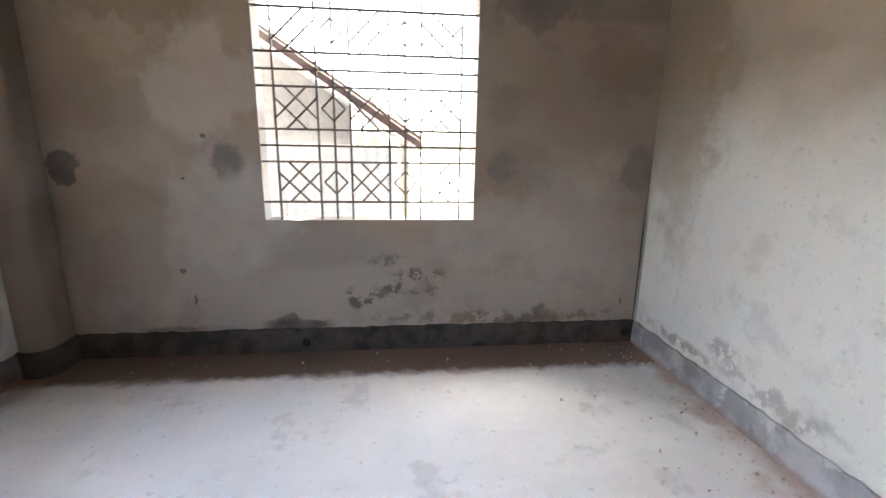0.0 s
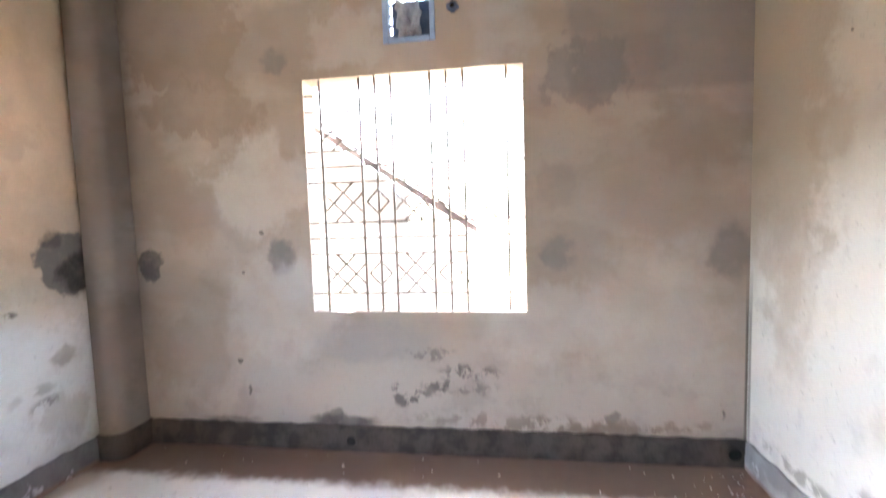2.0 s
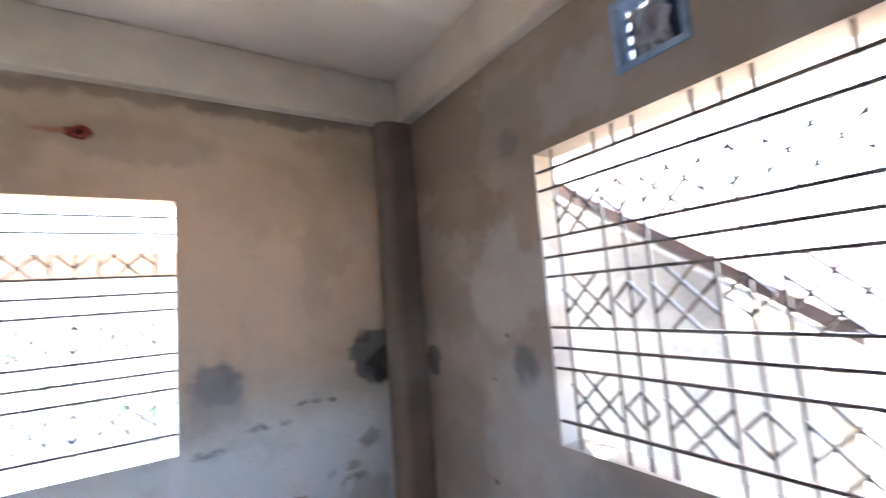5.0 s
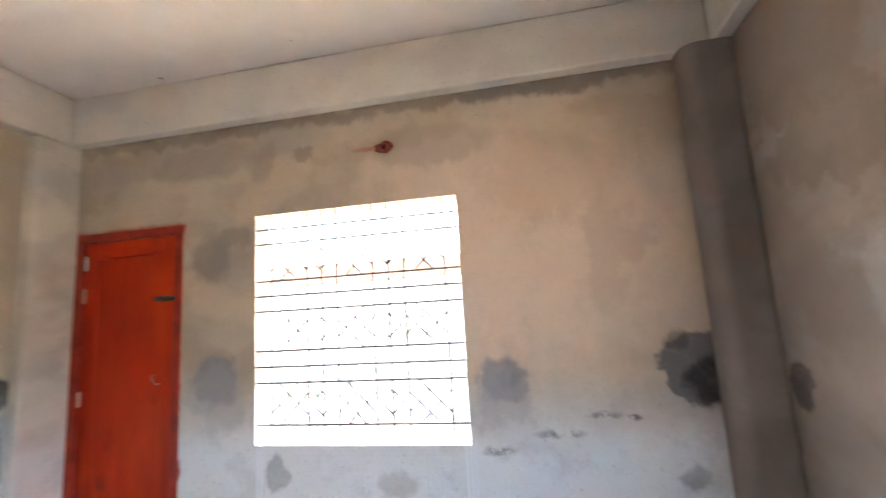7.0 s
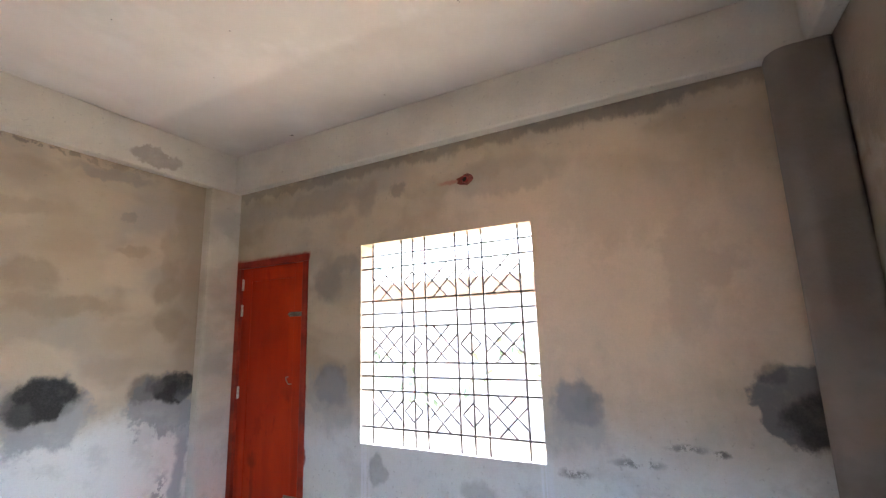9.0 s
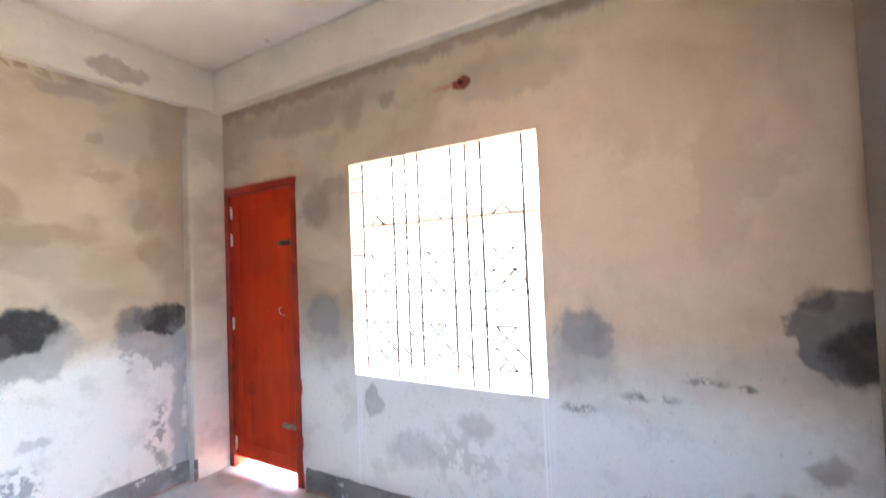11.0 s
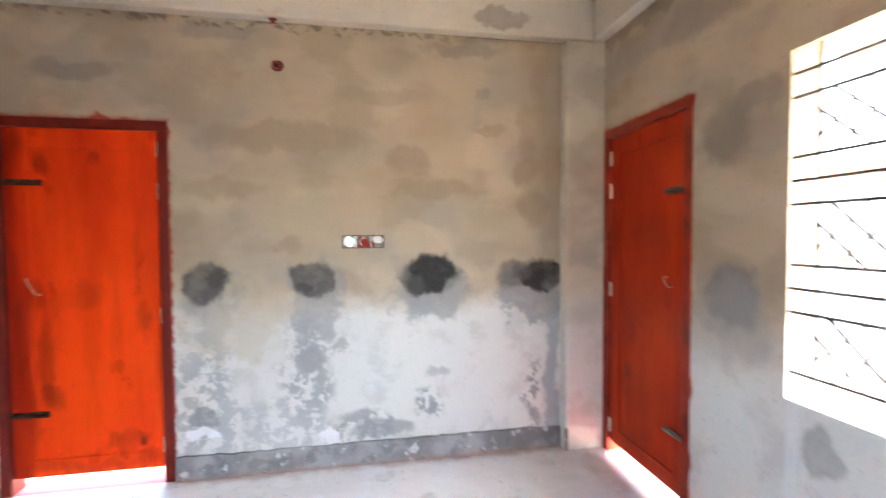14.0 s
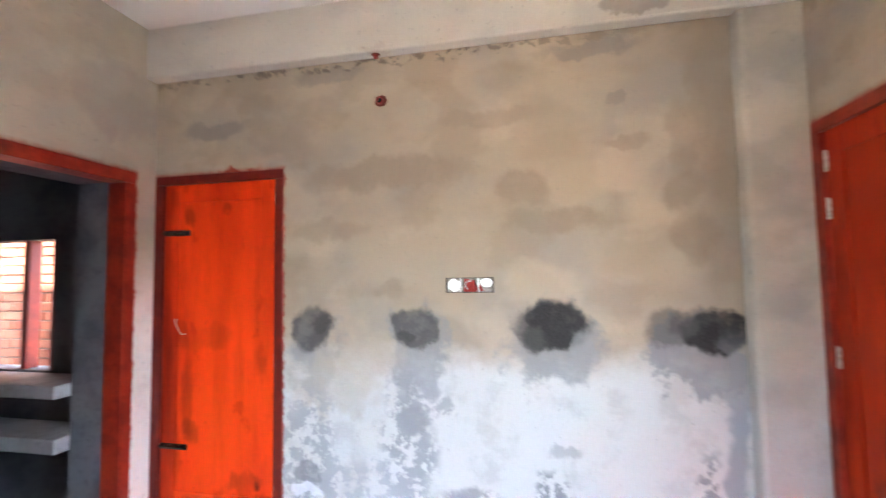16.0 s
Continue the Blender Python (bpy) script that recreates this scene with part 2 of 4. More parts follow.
west_stains_and_shade = [
    ("round", 2.75, 1.75, 1.1, 0.6, (0.68, 0.51, 0.38), 0.8, 0.5), ("round", 3.1, 2.2, 0.35, 0.25, (0.40, 0.30, 0.21), 0.35, 0.3), ("round", 2.95, 1.55, 0.3, 0.22, (0.62, 0.46, 0.33), 0.55, 0.15),
    ("round", 3.35, 1.75, 0.16, 0.3, (0.36, 0.27, 0.2), 0.4, 0.3), ("round", 2.5, 2.33, 0.45, 0.12, (0.60, 0.47, 0.35), 0.5, 0.2),
    ("round_wet", 3.665, 1.16, 0.145, 0.17, (0.12, 0.118, 0.115), 0.92, 0.07), ("round_wet", 3.60, 1.29, 0.05, 0.05, (0.06, 0.058, 0.055), 0.6, 0.3), ("round_wet", 3.73, 1.10, 0.11, 0.11, DARK, 0.85, 0.25),
    ("rect_wet", 2.755, 1.13, 0.115, 0.105, GREYWET, 0.75, 0.2), ("round_wet", 2.80, 1.15, 0.05, 0.06, (0.12, 0.125, 0.13), 0.5, 0.5), ("round", 2.74, 1.06, 0.16, 0.16, (0.3, 0.305, 0.31), 0.5, 0.4),
    ("rect_wet", 1.105, 1.17, 0.11, 0.135, GREYWET, 0.72, 0.22), ("round", 1.08, 1.05, 0.14, 0.2, (0.3, 0.305, 0.31), 0.5, 0.4),
    ("round_wet", 1.07, 1.88, 0.12, 0.14, (0.20, 0.18, 0.155), 0.65, 0.35), ("round", 1.2, 2.0, 0.14, 0.06, (0.24, 0.22, 0.19), 0.55, 0.3), ("round", 1.18, 2.3, 0.1, 0.05, (0.35, 0.3, 0.25), 0.4, 0.4),
    ("round", 1.40, 2.44, 0.09, 0.13, (0.25, 0.215, 0.175), 0.55, 0.3), ("round", 1.66, 2.47, 0.05, 0.05, (0.22, 0.19, 0.16), 0.6, 0.3), ("round", 2.45, 2.42, 0.35, 0.12, (0.34, 0.28, 0.22), 0.5, 0.2),
    ("round", 1.0, 2.5, 0.35, 0.12, (0.27, 0.23, 0.185), 0.6, 0.25),
    ("line", 1.375, 0.46, 0.007, 0.36, (0.75, 0.78, 0.83), 0.7, 0.7), ("line", 1.40, 0.6, 0.012, 0.2, (0.75, 0.78, 0.83), 0.6, 0.7), ("line", 1.43, 0.45, 0.005, 0.3, (0.75, 0.78, 0.83), 0.5, 0.7),
    ("line", 2.552, 0.53, 0.006, 0.27, (0.75, 0.78, 0.83), 0.8, 0.6), ("line", 2.572, 0.55, 0.004, 0.26, (0.75, 0.78, 0.83), 0.7, 0.6), ("line", 2.595, 0.62, 0.014, 0.2, (0.72, 0.75, 0.8), 0.45, 0.7),
    ("round_wet", 1.50, 0.67, 0.07, 0.09, (0.27, 0.28, 0.29), 0.7, 0.2), ("round_wet", 2.2, 0.62, 0.11, 0.06, (0.36, 0.365, 0.37), 0.6, 0.4), ("broken", 2.1, 0.45, 0.25, 0.12, (0.36, 0.37, 0.38), 0.5, 0.4), ("round", 1.8, 0.42, 0.2, 0.1, (0.4, 0.41, 0.42), 0.6, 0.3),
    ("dash", 2.72, 0.785, 0.07, 0.022, (0.2, 0.2, 0.195), 0.9, 0.6), ("dash", 3.02, 0.862, 0.10, 0.018, (0.2, 0.2, 0.195), 0.9, 0.6), ("dash", 3.24, 0.95, 0.07, 0.014, (0.2, 0.19, 0.18), 0.9, 0.6),
    ("dash", 3.37, 0.935, 0.035, 0.012, (0.12, 0.11, 0.1), 0.9, 0.6), ("dash", 3.09, 0.43, 0.12, 0.016, (0.2, 0.2, 0.2), 0.95, 0.6), ("round_wet", 3.35, 0.51, 0.03, 0.03, (0.30, 0.295, 0.29), 0.5, 0.5),
    ("dash", 3.49, 0.53, 0.05, 0.03, (0.28, 0.27, 0.26), 0.7, 0.5), ("dash", 3.5, 0.45, 0.07, 0.03, (0.2, 0.2, 0.2), 0.9, 0.5), ("dash", 2.95, 0.25, 0.2, 0.03, (0.3, 0.3, 0.3), 0.8, 0.5),
    ("round_wet", 3.62, 0.66, 0.07, 0.05, (0.2, 0.18, 0.16), 0.6, 0.35), ("round", 3.55, 0.35, 0.14, 0.14, (0.34, 0.32, 0.3), 0.5, 0.3), ("rect_wet", 2.075, 2.445, 0.075, 0.014, (0.36, 0.15, 0.10), 0.8, 0.5),
    # band below the beam: ragged stain together with the beam's shade, painted in
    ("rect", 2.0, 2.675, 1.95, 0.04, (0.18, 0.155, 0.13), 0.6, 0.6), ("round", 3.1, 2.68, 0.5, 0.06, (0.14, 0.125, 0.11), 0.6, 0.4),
    ("rect_daub", 0.455, 1.05, 0.412, 1.072, RED, 0.92, 0.02),
]
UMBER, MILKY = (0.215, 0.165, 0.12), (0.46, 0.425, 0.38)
north_stains = [
    ("rect", -3.02, 2.45, 0.38, 0.30, UMBER, 0.6, 0.08), ("round", -2.9, 2.0, 0.36, 0.17, UMBER, 0.6, 0.12), ("round", -2.68, 1.98, 0.1, 0.25, UMBER, 0.35, 0.3),
    ("round", -2.55, 1.55, 0.3, 0.28, MILKY, 0.6, 0.22), ("round", -2.45, 0.85, 0.35, 0.30, MILKY, 0.55, 0.3), ("round", -3.1, 1.45, 0.2, 0.25, (0.27, 0.215, 0.165), 0.5, 0.3), ("round", -3.1, 0.55, 0.28, 0.25, (0.27, 0.22, 0.175), 0.55, 0.25),
    ("round", -0.95, 0.75, 0.35, 0.22, MILKY, 0.45, 0.35), ("round", -0.4, 0.75, 0.35, 0.4, MILKY, 0.4, 0.35), ("round", -1.95, 0.65, 0.35, 0.12, (0.25, 0.235, 0.22), 0.5, 0.3),
    ("rect_paint", -0.38, 2.32, 0.46, 0.37, (0.165, 0.15, 0.135), 0.5, 0.07), ("round", -0.75, 2.05, 0.2, 0.18, (0.15, 0.14, 0.13), 0.55, 0.15), ("round", -0.45, 1.5, 0.42, 0.28, (0.27, 0.21, 0.16), 0.45, 0.3), ("round", -0.9, 1.5, 0.09, 0.13, (0.23, 0.195, 0.16), 0.45, 0.2), ("round", -0.2, 1.75, 0.2, 0.2, UMBER, 0.4, 0.3),
    ("round", -1.2, 2.3, 0.16, 0.16, (0.42, 0.39, 0.36), 0.35, 0.5), ("round", -2.44, 2.24, 0.075, 0.07, (0.15, 0.14, 0.13), 0.65, 0.3), ("round", -2.05, 2.35, 0.2, 0.16, (0.40, 0.37, 0.33), 0.5, 0.25),
    ("round_wet", -2.458, 1.135, 0.09, 0.10, (0.13, 0.128, 0.126), 0.8, 0.25), ("round", -2.42, 1.0, 0.12, 0.12, (0.40, 0.385, 0.365), 0.6, 0.3), ("round_wet", -0.91, 1.14, 0.08, 0.09, (0.15, 0.145, 0.14), 0.6, 0.3),
    ("round_wet", -3.31, 1.11, 0.085, 0.095, (0.075, 0.072, 0.07), 0.9, 0.12), ("round_wet", -0.05, 1.13, 0.11, 0.14, (0.13, 0.12, 0.11), 0.65, 0.3),
    ("broken", -1.42, 0.47, 0.16, 0.05, (0.1, 0.09, 0.085), 0.9, 0.5), ("broken", -1.5, 0.38, 0.2, 0.045, (0.1, 0.09, 0.085), 0.9, 0.5), ("broken", -1.75, 0.34, 0.1, 0.04, (0.1, 0.09, 0.085), 0.9, 0.4),
    ("broken", -1.6, 0.58, 0.12, 0.03, (0.14, 0.13, 0.12), 0.8, 0.4), ("rect_wet", -2.14, 0.165, 0.20, 0.045, (0.07, 0.065, 0.06), 0.9, 0.3), ("round_wet", -2.2, 0.2, 0.05, 0.05, (0.07, 0.065, 0.06), 0.85, 0.3),
    ("rect_wet", -0.7, 0.17, 0.2, 0.03, (0.15, 0.115, 0.095), 0.75, 0.4), ("round_wet", -0.61, 0.235, 0.035, 0.035, (0.13, 0.12, 0.11), 0.8, 0.3),
    ("round_wet", -2.774, 0.519, 0.017, 0.017, (0.05, 0.045, 0.04), 0.9, 0.3), ("round_wet", -2.715, 0.345, 0.008, 0.03, (0.08, 0.07, 0.06), 0.8, 0.4), ("round_wet", -2.583, 1.286, 0.015, 0.015, (0.1, 0.09, 0.08), 0.8, 0.3), ("round_wet", -2.708, 1.056, 0.01, 0.01, (0.1, 0.09, 0.08), 0.8, 0.3),
    ("rect_wet", -2.85, 0.16, 0.16, 0.018, (0.1, 0.09, 0.08), 0.65, 0.5), ("line", 0.03, 0.5, 0.008, 0.38, (0.05, 0.045, 0.04), 0.8, 0.5), ("dash", -0.08, 0.3, 0.008, 0.05, (0.1, 0.09, 0.08), 0.9, 0.5),
    ("broken", -1.2, 0.2, 0.5, 0.04, (0.16, 0.13, 0.11), 0.7, 0.5), ("broken", -0.6, 0.19, 0.5, 0.03, (0.17, 0.13, 0.10), 0.7, 0.5), ("round_wet", -1.5, 2.7, 0.07, 0.02, (0.4, 0.2, 0.15), 0.5, 0.3),
]
EARTH = (0.325, 0.255, 0.175)
east_stains = [
    ("rect", 3.78, 1.95, 0.30, 0.85, EARTH, 0.7, 0.28), ("round", 3.7, 0.95, 0.14, 0.3, (0.42, 0.35, 0.26), 0.5, 0.5), ("round", 3.3, 2.45, 0.4, 0.3, EARTH, 0.5, 0.4), ("round", 3.55, 2.3, 0.12, 0.1, (0.56, 0.5, 0.4), 0.6, 0.3), ("round", 3.45, 1.62, 0.12, 0.12, EARTH, 0.5, 0.2),
    ("round", 2.3, 2.35, 0.5, 0.3, (0.38, 0.31, 0.22), 0.4, 0.25), ("round", 1.25, 2.4, 0.25, 0.3, (0.36, 0.30, 0.23), 0.5, 0.3),
    ("dash", 3.2, 0.3, 0.1, 0.05, (0.34, 0.32, 0.29), 0.7, 0.5), ("dash", 3.55, 0.2, 0.3, 0.03, (0.25, 0.22, 0.18), 0.7, 0.5), ("round_wet", 3.38, 1.96, 0.006, 0.006, (0.1, 0.08, 0.06), 0.9, 0.3),
    ("broken", 2.9, 0.22, 0.3, 0.04, (0.3, 0.29, 0.27), 0.6, 0.5),
    ("broken", 1.6, 0.25, 0.5, 0.05, (0.33, 0.32, 0.3), 0.5, 0.5), ("round", 0.3, 2.5, 0.3, 0.2, (0.36, 0.3, 0.25), 0.5, 0.3),
    ("line", 3.965, 0.5, 0.012, 0.4, (0.1, 0.09, 0.08), 0.7, 0.6),
    ("rect_paint", 0.595, 1.04, 0.462, 1.068, RED, 0.9, 0.02),
]
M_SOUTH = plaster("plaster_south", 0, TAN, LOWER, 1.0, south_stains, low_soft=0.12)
M_WEST = plaster("plaster_west", 1, TAN, (0.66, 0.68, 0.67), 0.95, west_stains_and_shade, low_soft=0.25)
# north base colour is toned down for the shade of the window wall
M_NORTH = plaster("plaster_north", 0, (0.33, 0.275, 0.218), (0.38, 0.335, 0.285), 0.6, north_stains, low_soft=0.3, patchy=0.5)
M_EAST = plaster("plaster_east", 1, (0.47, 0.405, 0.305), (0.79, 0.775, 0.715), 1.4, east_stains, low_soft=0.3, patchy=0.3)
BEAM = (0.60, 0.55, 0.465)
M_BEAM = plaster("plaster_beam", 1, BEAM, BEAM, -1, [], patchy=0.25)
M_BEAM_S = plaster("plaster_beam_south", 0, BEAM, BEAM, -1, [("round", -2.8, 2.79, 0.16, 0.06, (0.32, 0.275, 0.23), 0.8, 0.15), ("round", -1.46, 2.71, 0.08, 0.02, (0.36, 0.24, 0.2), 0.25, 0.4)], patchy=0.25)
M_BEAM_N = plaster("plaster_beam_north", 0, BEAM, BEAM, -1, [("round", -1.5, 2.715, 0.07, 0.025, (0.4, 0.2, 0.15), 0.5, 0.3)], patchy=0.35)
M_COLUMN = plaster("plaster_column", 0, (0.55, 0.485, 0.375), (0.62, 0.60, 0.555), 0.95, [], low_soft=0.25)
# column plaster again, darkened to carry the shade of the north-west corner
M_COLUMN_SHADED = plaster("plaster_column_shaded", 0, (0.205, 0.172, 0.14), (0.24, 0.208, 0.174), 0.6, [], low_soft=0.3)


def ceiling_material():
    """Limewash over board-marked concrete: a greyer strip beside the west beam, clouds and a few specks."""
    n = Nodes("limewashed_slab")
    sep = n.t.nodes.new("ShaderNodeSeparateXYZ")
    n.t.links.new(n.pos, sep.inputs[0])
    a, b, fine = n.noise(0.9, 5, 0.6), n.noise(3.2, 5, 0.6), n.noise(40, 3)
    c = n.mix(n.ramp(a, 0.38, 0.66), (0.73, 0.68, 0.61), (0.62, 0.57, 0.50))
    c = n.mix(n.math("MULTIPLY", n.ramp(b, 0.55, 0.72), 0.35), c, (0.77, 0.73, 0.67))
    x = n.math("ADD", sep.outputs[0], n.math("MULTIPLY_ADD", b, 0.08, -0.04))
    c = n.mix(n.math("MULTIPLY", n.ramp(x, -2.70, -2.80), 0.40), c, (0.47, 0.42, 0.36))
    c = n.mix(n.math("MULTIPLY", n.ramp(n.noise(14, 2), 0.76, 0.79), 0.7), c, (0.16, 0.13, 0.11))
    n.bump(n.math("ADD", b, n.math("MULTIPLY", fine, 0.3)), 0.15, 0.006)
    return n.done(c, 0.9, spec=0.2)


M_CEIL = ceiling_material()
M_FLOOR_N = Nodes("cement_screed")
n = M_FLOOR_N
sepf = n.t.nodes.new("ShaderNodeSeparateXYZ")
n.t.links.new(n.pos, sepf.inputs[0])
cl, ft, gr = n.noise(1.4, 5, 0.6), n.noise(9, 6, 0.65), n.noise(70, 3)
c = n.mix(n.ramp(cl, 0.35, 0.7), (0.76, 0.75, 0.735), (0.66, 0.655, 0.65))
c = n.mix(n.math("MULTIPLY", n.ramp(ft, 0.5, 0.68), 0.55), c, (0.72, 0.71, 0.70))
sweep = n.noise(2.0, 7, 0.62, (1.0, 1.6, 1.0))
sweep.node.inputs["Distortion"].default_value = 1.4
c = n.mix(n.math("MULTIPLY", n.ramp(sweep, 0.50, 0.60), 0.5), c, (0.78, 0.77, 0.76))
c = n.mix(n.math("MULTIPLY", n.ramp(n.noise(3.0, 6, 0.65), 0.56, 0.66), 0.45), c, (0.42, 0.41, 0.41))
c = n.mix(n.math("MULTIPLY", n.ramp(n.noise(24, 4), 0.62, 0.72), 0.4), c, (0.30, 0.28, 0.26))
# strip by the north wall: reddish dirt, deepened with the shade below the sill
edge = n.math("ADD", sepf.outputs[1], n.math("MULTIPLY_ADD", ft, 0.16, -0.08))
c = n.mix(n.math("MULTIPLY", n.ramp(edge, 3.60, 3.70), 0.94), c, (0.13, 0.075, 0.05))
edge2 = n.math("ADD", sepf.outputs[0], n.math("MULTIPLY_ADD", n.noise(5, 5), 0.6, -0.3))
c = n.mix(n.math("MULTIPLY", n.ramp(edge2, -0.17, 0.02), 0.6), c, (0.40, 0.255, 0.17))
edge4 = n.math("ADD", sepf.outputs[0], n.math("MULTIPLY_ADD", n.noise(4, 5), 0.4, -0.2))
c = n.mix(n.math("MULTIPLY", n.ramp(edge4, -3.28, -3.46), 0.6), c, (0.27, 0.17, 0.12))
edge3 = n.math("ADD", sepf.outputs[1], n.math("MULTIPLY_ADD", ft, 0.16, -0.08))
c = n.mix(n.math("MULTIPLY", n.ramp(edge3, 0.10, 0.0), 0.7), c, (0.34, 0.2, 0.15))
n.bump(n.math("ADD", n.math("MULTIPLY", ft, 0.6), n.math("MULTIPLY", gr, 0.2)), 0.3, 0.012)
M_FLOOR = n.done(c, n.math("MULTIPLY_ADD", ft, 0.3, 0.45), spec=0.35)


def skirting_material(name, k):
    """Rough cement band with darker damp blotches, pale mortar splashes and a little red dust at the foot."""
    n = Nodes(name)
    sep = n.t.nodes.new("ShaderNodeSeparateXYZ")
    n.t.links.new(n.pos, sep.inputs[0])
    a, b, fine = n.noise(7, 6, 0.62), n.noise(3.2, 5, 0.6), n.noise(60, 4, 0.65)
    c = n.mix(n.ramp(b, 0.40, 0.62), (0.34 * k, 0.335 * k, 0.335 * k), (0.21 * k, 0.205 * k, 0.205 * k))
    c = n.mix(n.math("MULTIPLY", n.ramp(a, 0.53, 0.62), 0.55), c, (0.15 * k, 0.145 * k, 0.14 * k))
    c = n.mix(n.math("MULTIPLY", n.ramp(n.noise(10, 5, 0.6), 0.60, 0.66), 0.75), c, (0.60, 0.60, 0.61))
    foot = n.math("ADD", sep.outputs[2], n.math("MULTIPLY_ADD", a, 0.06, -0.03))
    c = n.mix(n.math("MULTIPLY", n.ramp(foot, 0.035, 0.005), 0.6), c, (0.33, 0.20, 0.14))
    n.bump(n.math("ADD", a, n.math("MULTIPLY", fine, 0.35)), 0.8, 0.018)
    return n.done(c, 0.9, spec=0.2)


# k lightens the band for the lit east side, darkens it for the west
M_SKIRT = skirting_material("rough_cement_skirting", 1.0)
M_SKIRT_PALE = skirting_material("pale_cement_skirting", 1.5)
M_SKIRT_DEEP = skirting_material("deep_grey_skirting", 0.55)
# north band: cement colour lowered to hold the shade at the wall's foot
M_SKIRT_DARK = simple("shaded_cement_skirting", (0.085, 0.07, 0.06), (0.045, 0.038, 0.033), 9, 0.9, bump=0.6, depth=0.012)


def door_paint(name, bright, deep, rough, along=0, smears=()):
    """Enamel brushed on upright, thin in places, with runs and rubbed smears."""
    n = Nodes(name)
    broad, brush, rub = n.noise(1.3, 4, 0.55, (1.6, 1.6, 0.55)), n.noise(5, 4, 0.6, (2.6, 2.6, 0.25)), n.noise(4.5, 5, 0.6, (1.4, 1.4, 0.8))
    c = n.mix(n.ramp(broad, 0.40, 0.64), bright, n.mix(0.55, bright, deep))
    c = n.mix(n.math("MULTIPLY", n.ramp(brush, 0.45, 0.7), 0.3), c, deep)
    c = n.mix(n.math("MULTIPLY", n.ramp(rub, 0.60, 0.68), 0.5), c, deep)
    c = n.mix(n.math("MULTIPLY", n.ramp(n.noise(26, 3), 0.70, 0.76), 0.4), c, (0.12, 0.03, 0.02))
    # greasy smears and worn edges: along, height, half width, half height, colour, strength
    sep = n.t.nodes.new("ShaderNodeSeparateXYZ")
    n.t.links.new(n.pos, sep.inputs[0])
    shake = n.math("MULTIPLY_ADD", n.noise(6, 3, 0.5, (1.5, 1.5, 0.5)), 0.12, -0.06)
    u, z = n.math("ADD", sep.outputs[along], shake), n.math("ADD", sep.outputs[2], n.math("MULTIPLY_ADD", rub, 0.3, -0.15))
    for u0, z0, ru, rz, colour, strength in smears:
        du, dz = n.math("DIVIDE", n.math("SUBTRACT", u, u0), ru), n.math("DIVIDE", n.math("SUBTRACT", z, z0), rz)
        d = n.math("ADD", n.math("MULTIPLY", du, du), n.math("MULTIPLY", dz, dz))
        c = n.mix(n.math("MULTIPLY", n.math("MULTIPLY", n.ramp(d, 2.2, 0.0), strength), n.math("MULTIPLY_ADD", n.ramp(brush, 0.3, 0.7), 0.6, 0.6), clamp=True), c, colour)
    n.bump(n.math("ADD", n.math("MULTIPLY", brush, 0.6), rub), 0.1, 0.003)
    return n.done(c, n.math("MULTIPLY_ADD", rub, 0.25, rough), spec=0.15)


GRIME = (0.20, 0.010, 0.003)
SMEARS2 = [(0.0, 1.2, 0.075, 1.1, GRIME, 0.5), (-0.04, 0.45, 0.09, 0.75, GRIME, 0.75), (-0.02, 1.92, 0.08, 0.12, GRIME, 0.6), (-0.22, 0.53, 0.05, 0.06, GRIME, 0.6), (-0.20, 1.86, 0.04, 0.05, GRIME, 0.55),
           (-0.47, 1.88, 0.035, 0.04, GRIME, 0.55), (-0.68, 0.22, 0.02, 0.03, GRIME, 0.8), (-0.62, 0.24, 0.10, 0.05, GRIME, 0.5), (-0.19, 0.75, 0.03, 0.25, GRIME, 0.45), (-0.72, 1.2, 0.05, 0.35, GRIME, 0.25),
           (-0.70, 0.95, 0.04, 0.1, GRIME, 0.35), (-0.35, 1.1, 0.15, 0.06, GRIME, 0.22), (-0.74, 1.75, 0.05, 0.25, GRIME, 0.2), (-0.14, 1.12, 0.05, 0.08, GRIME, 0.4), (-0.45, 0.13, 0.4, 0.035, GRIME, 0.3)]
WORN = (0.15, 0.015, 0.006)
SMEARS1 = [(0.30, 0.60, 0.045, 0.05, WORN, 0.75), (0.31, 0.42, 0.02, 0.16, WORN, 0.5), (0.17, 1.42, 0.05, 0.16, WORN, 0.5), (0.66, 1.12, 0.06, 0.05, WORN, 0.35), (0.70, 1.95, 0.15, 0.10, WORN, 0.4),
           (0.45, 0.2, 0.2, 0.06, WORN, 0.3), (0.15, 0.6, 0.03, 0.4, WORN, 0.35), (0.76, 0.9, 0.03, 0.5, WORN, 0.3), (0.5, 1.5, 0.12, 0.05, WORN, 0.2)]
M_LEAF = door_paint("orange_red_enamel", (0.96, 0.066, 0.001), (0.58, 0.018, 0.001), 0.4, 0, SMEARS2)
M_LEAF_DEEP = door_paint("deep_orange_enamel", (0.80, 0.045, 0.001), (0.45, 0.014, 0.001), 0.4, 0, SMEARS2)
# door 1's red is kept darker because its wall gets less light
M_LEAF2 = door_paint("brick_red_enamel_shaded", (0.50, 0.038, 0.003), (0.28, 0.014, 0.003), 0.32, 1, SMEARS1)
M_FRAME = simple("dark_red_enamel", (0.14, 0.010, 0.005), (0.24, 0.02, 0.007), 7, 0.45, bump=0.3, lo=0.5, hi=0.75)
M_FRAME3 = simple("red_frame_enamel", (0.30, 0.026, 0.009), (0.19, 0.015, 0.006), 7, 0.4, bump=0.3)
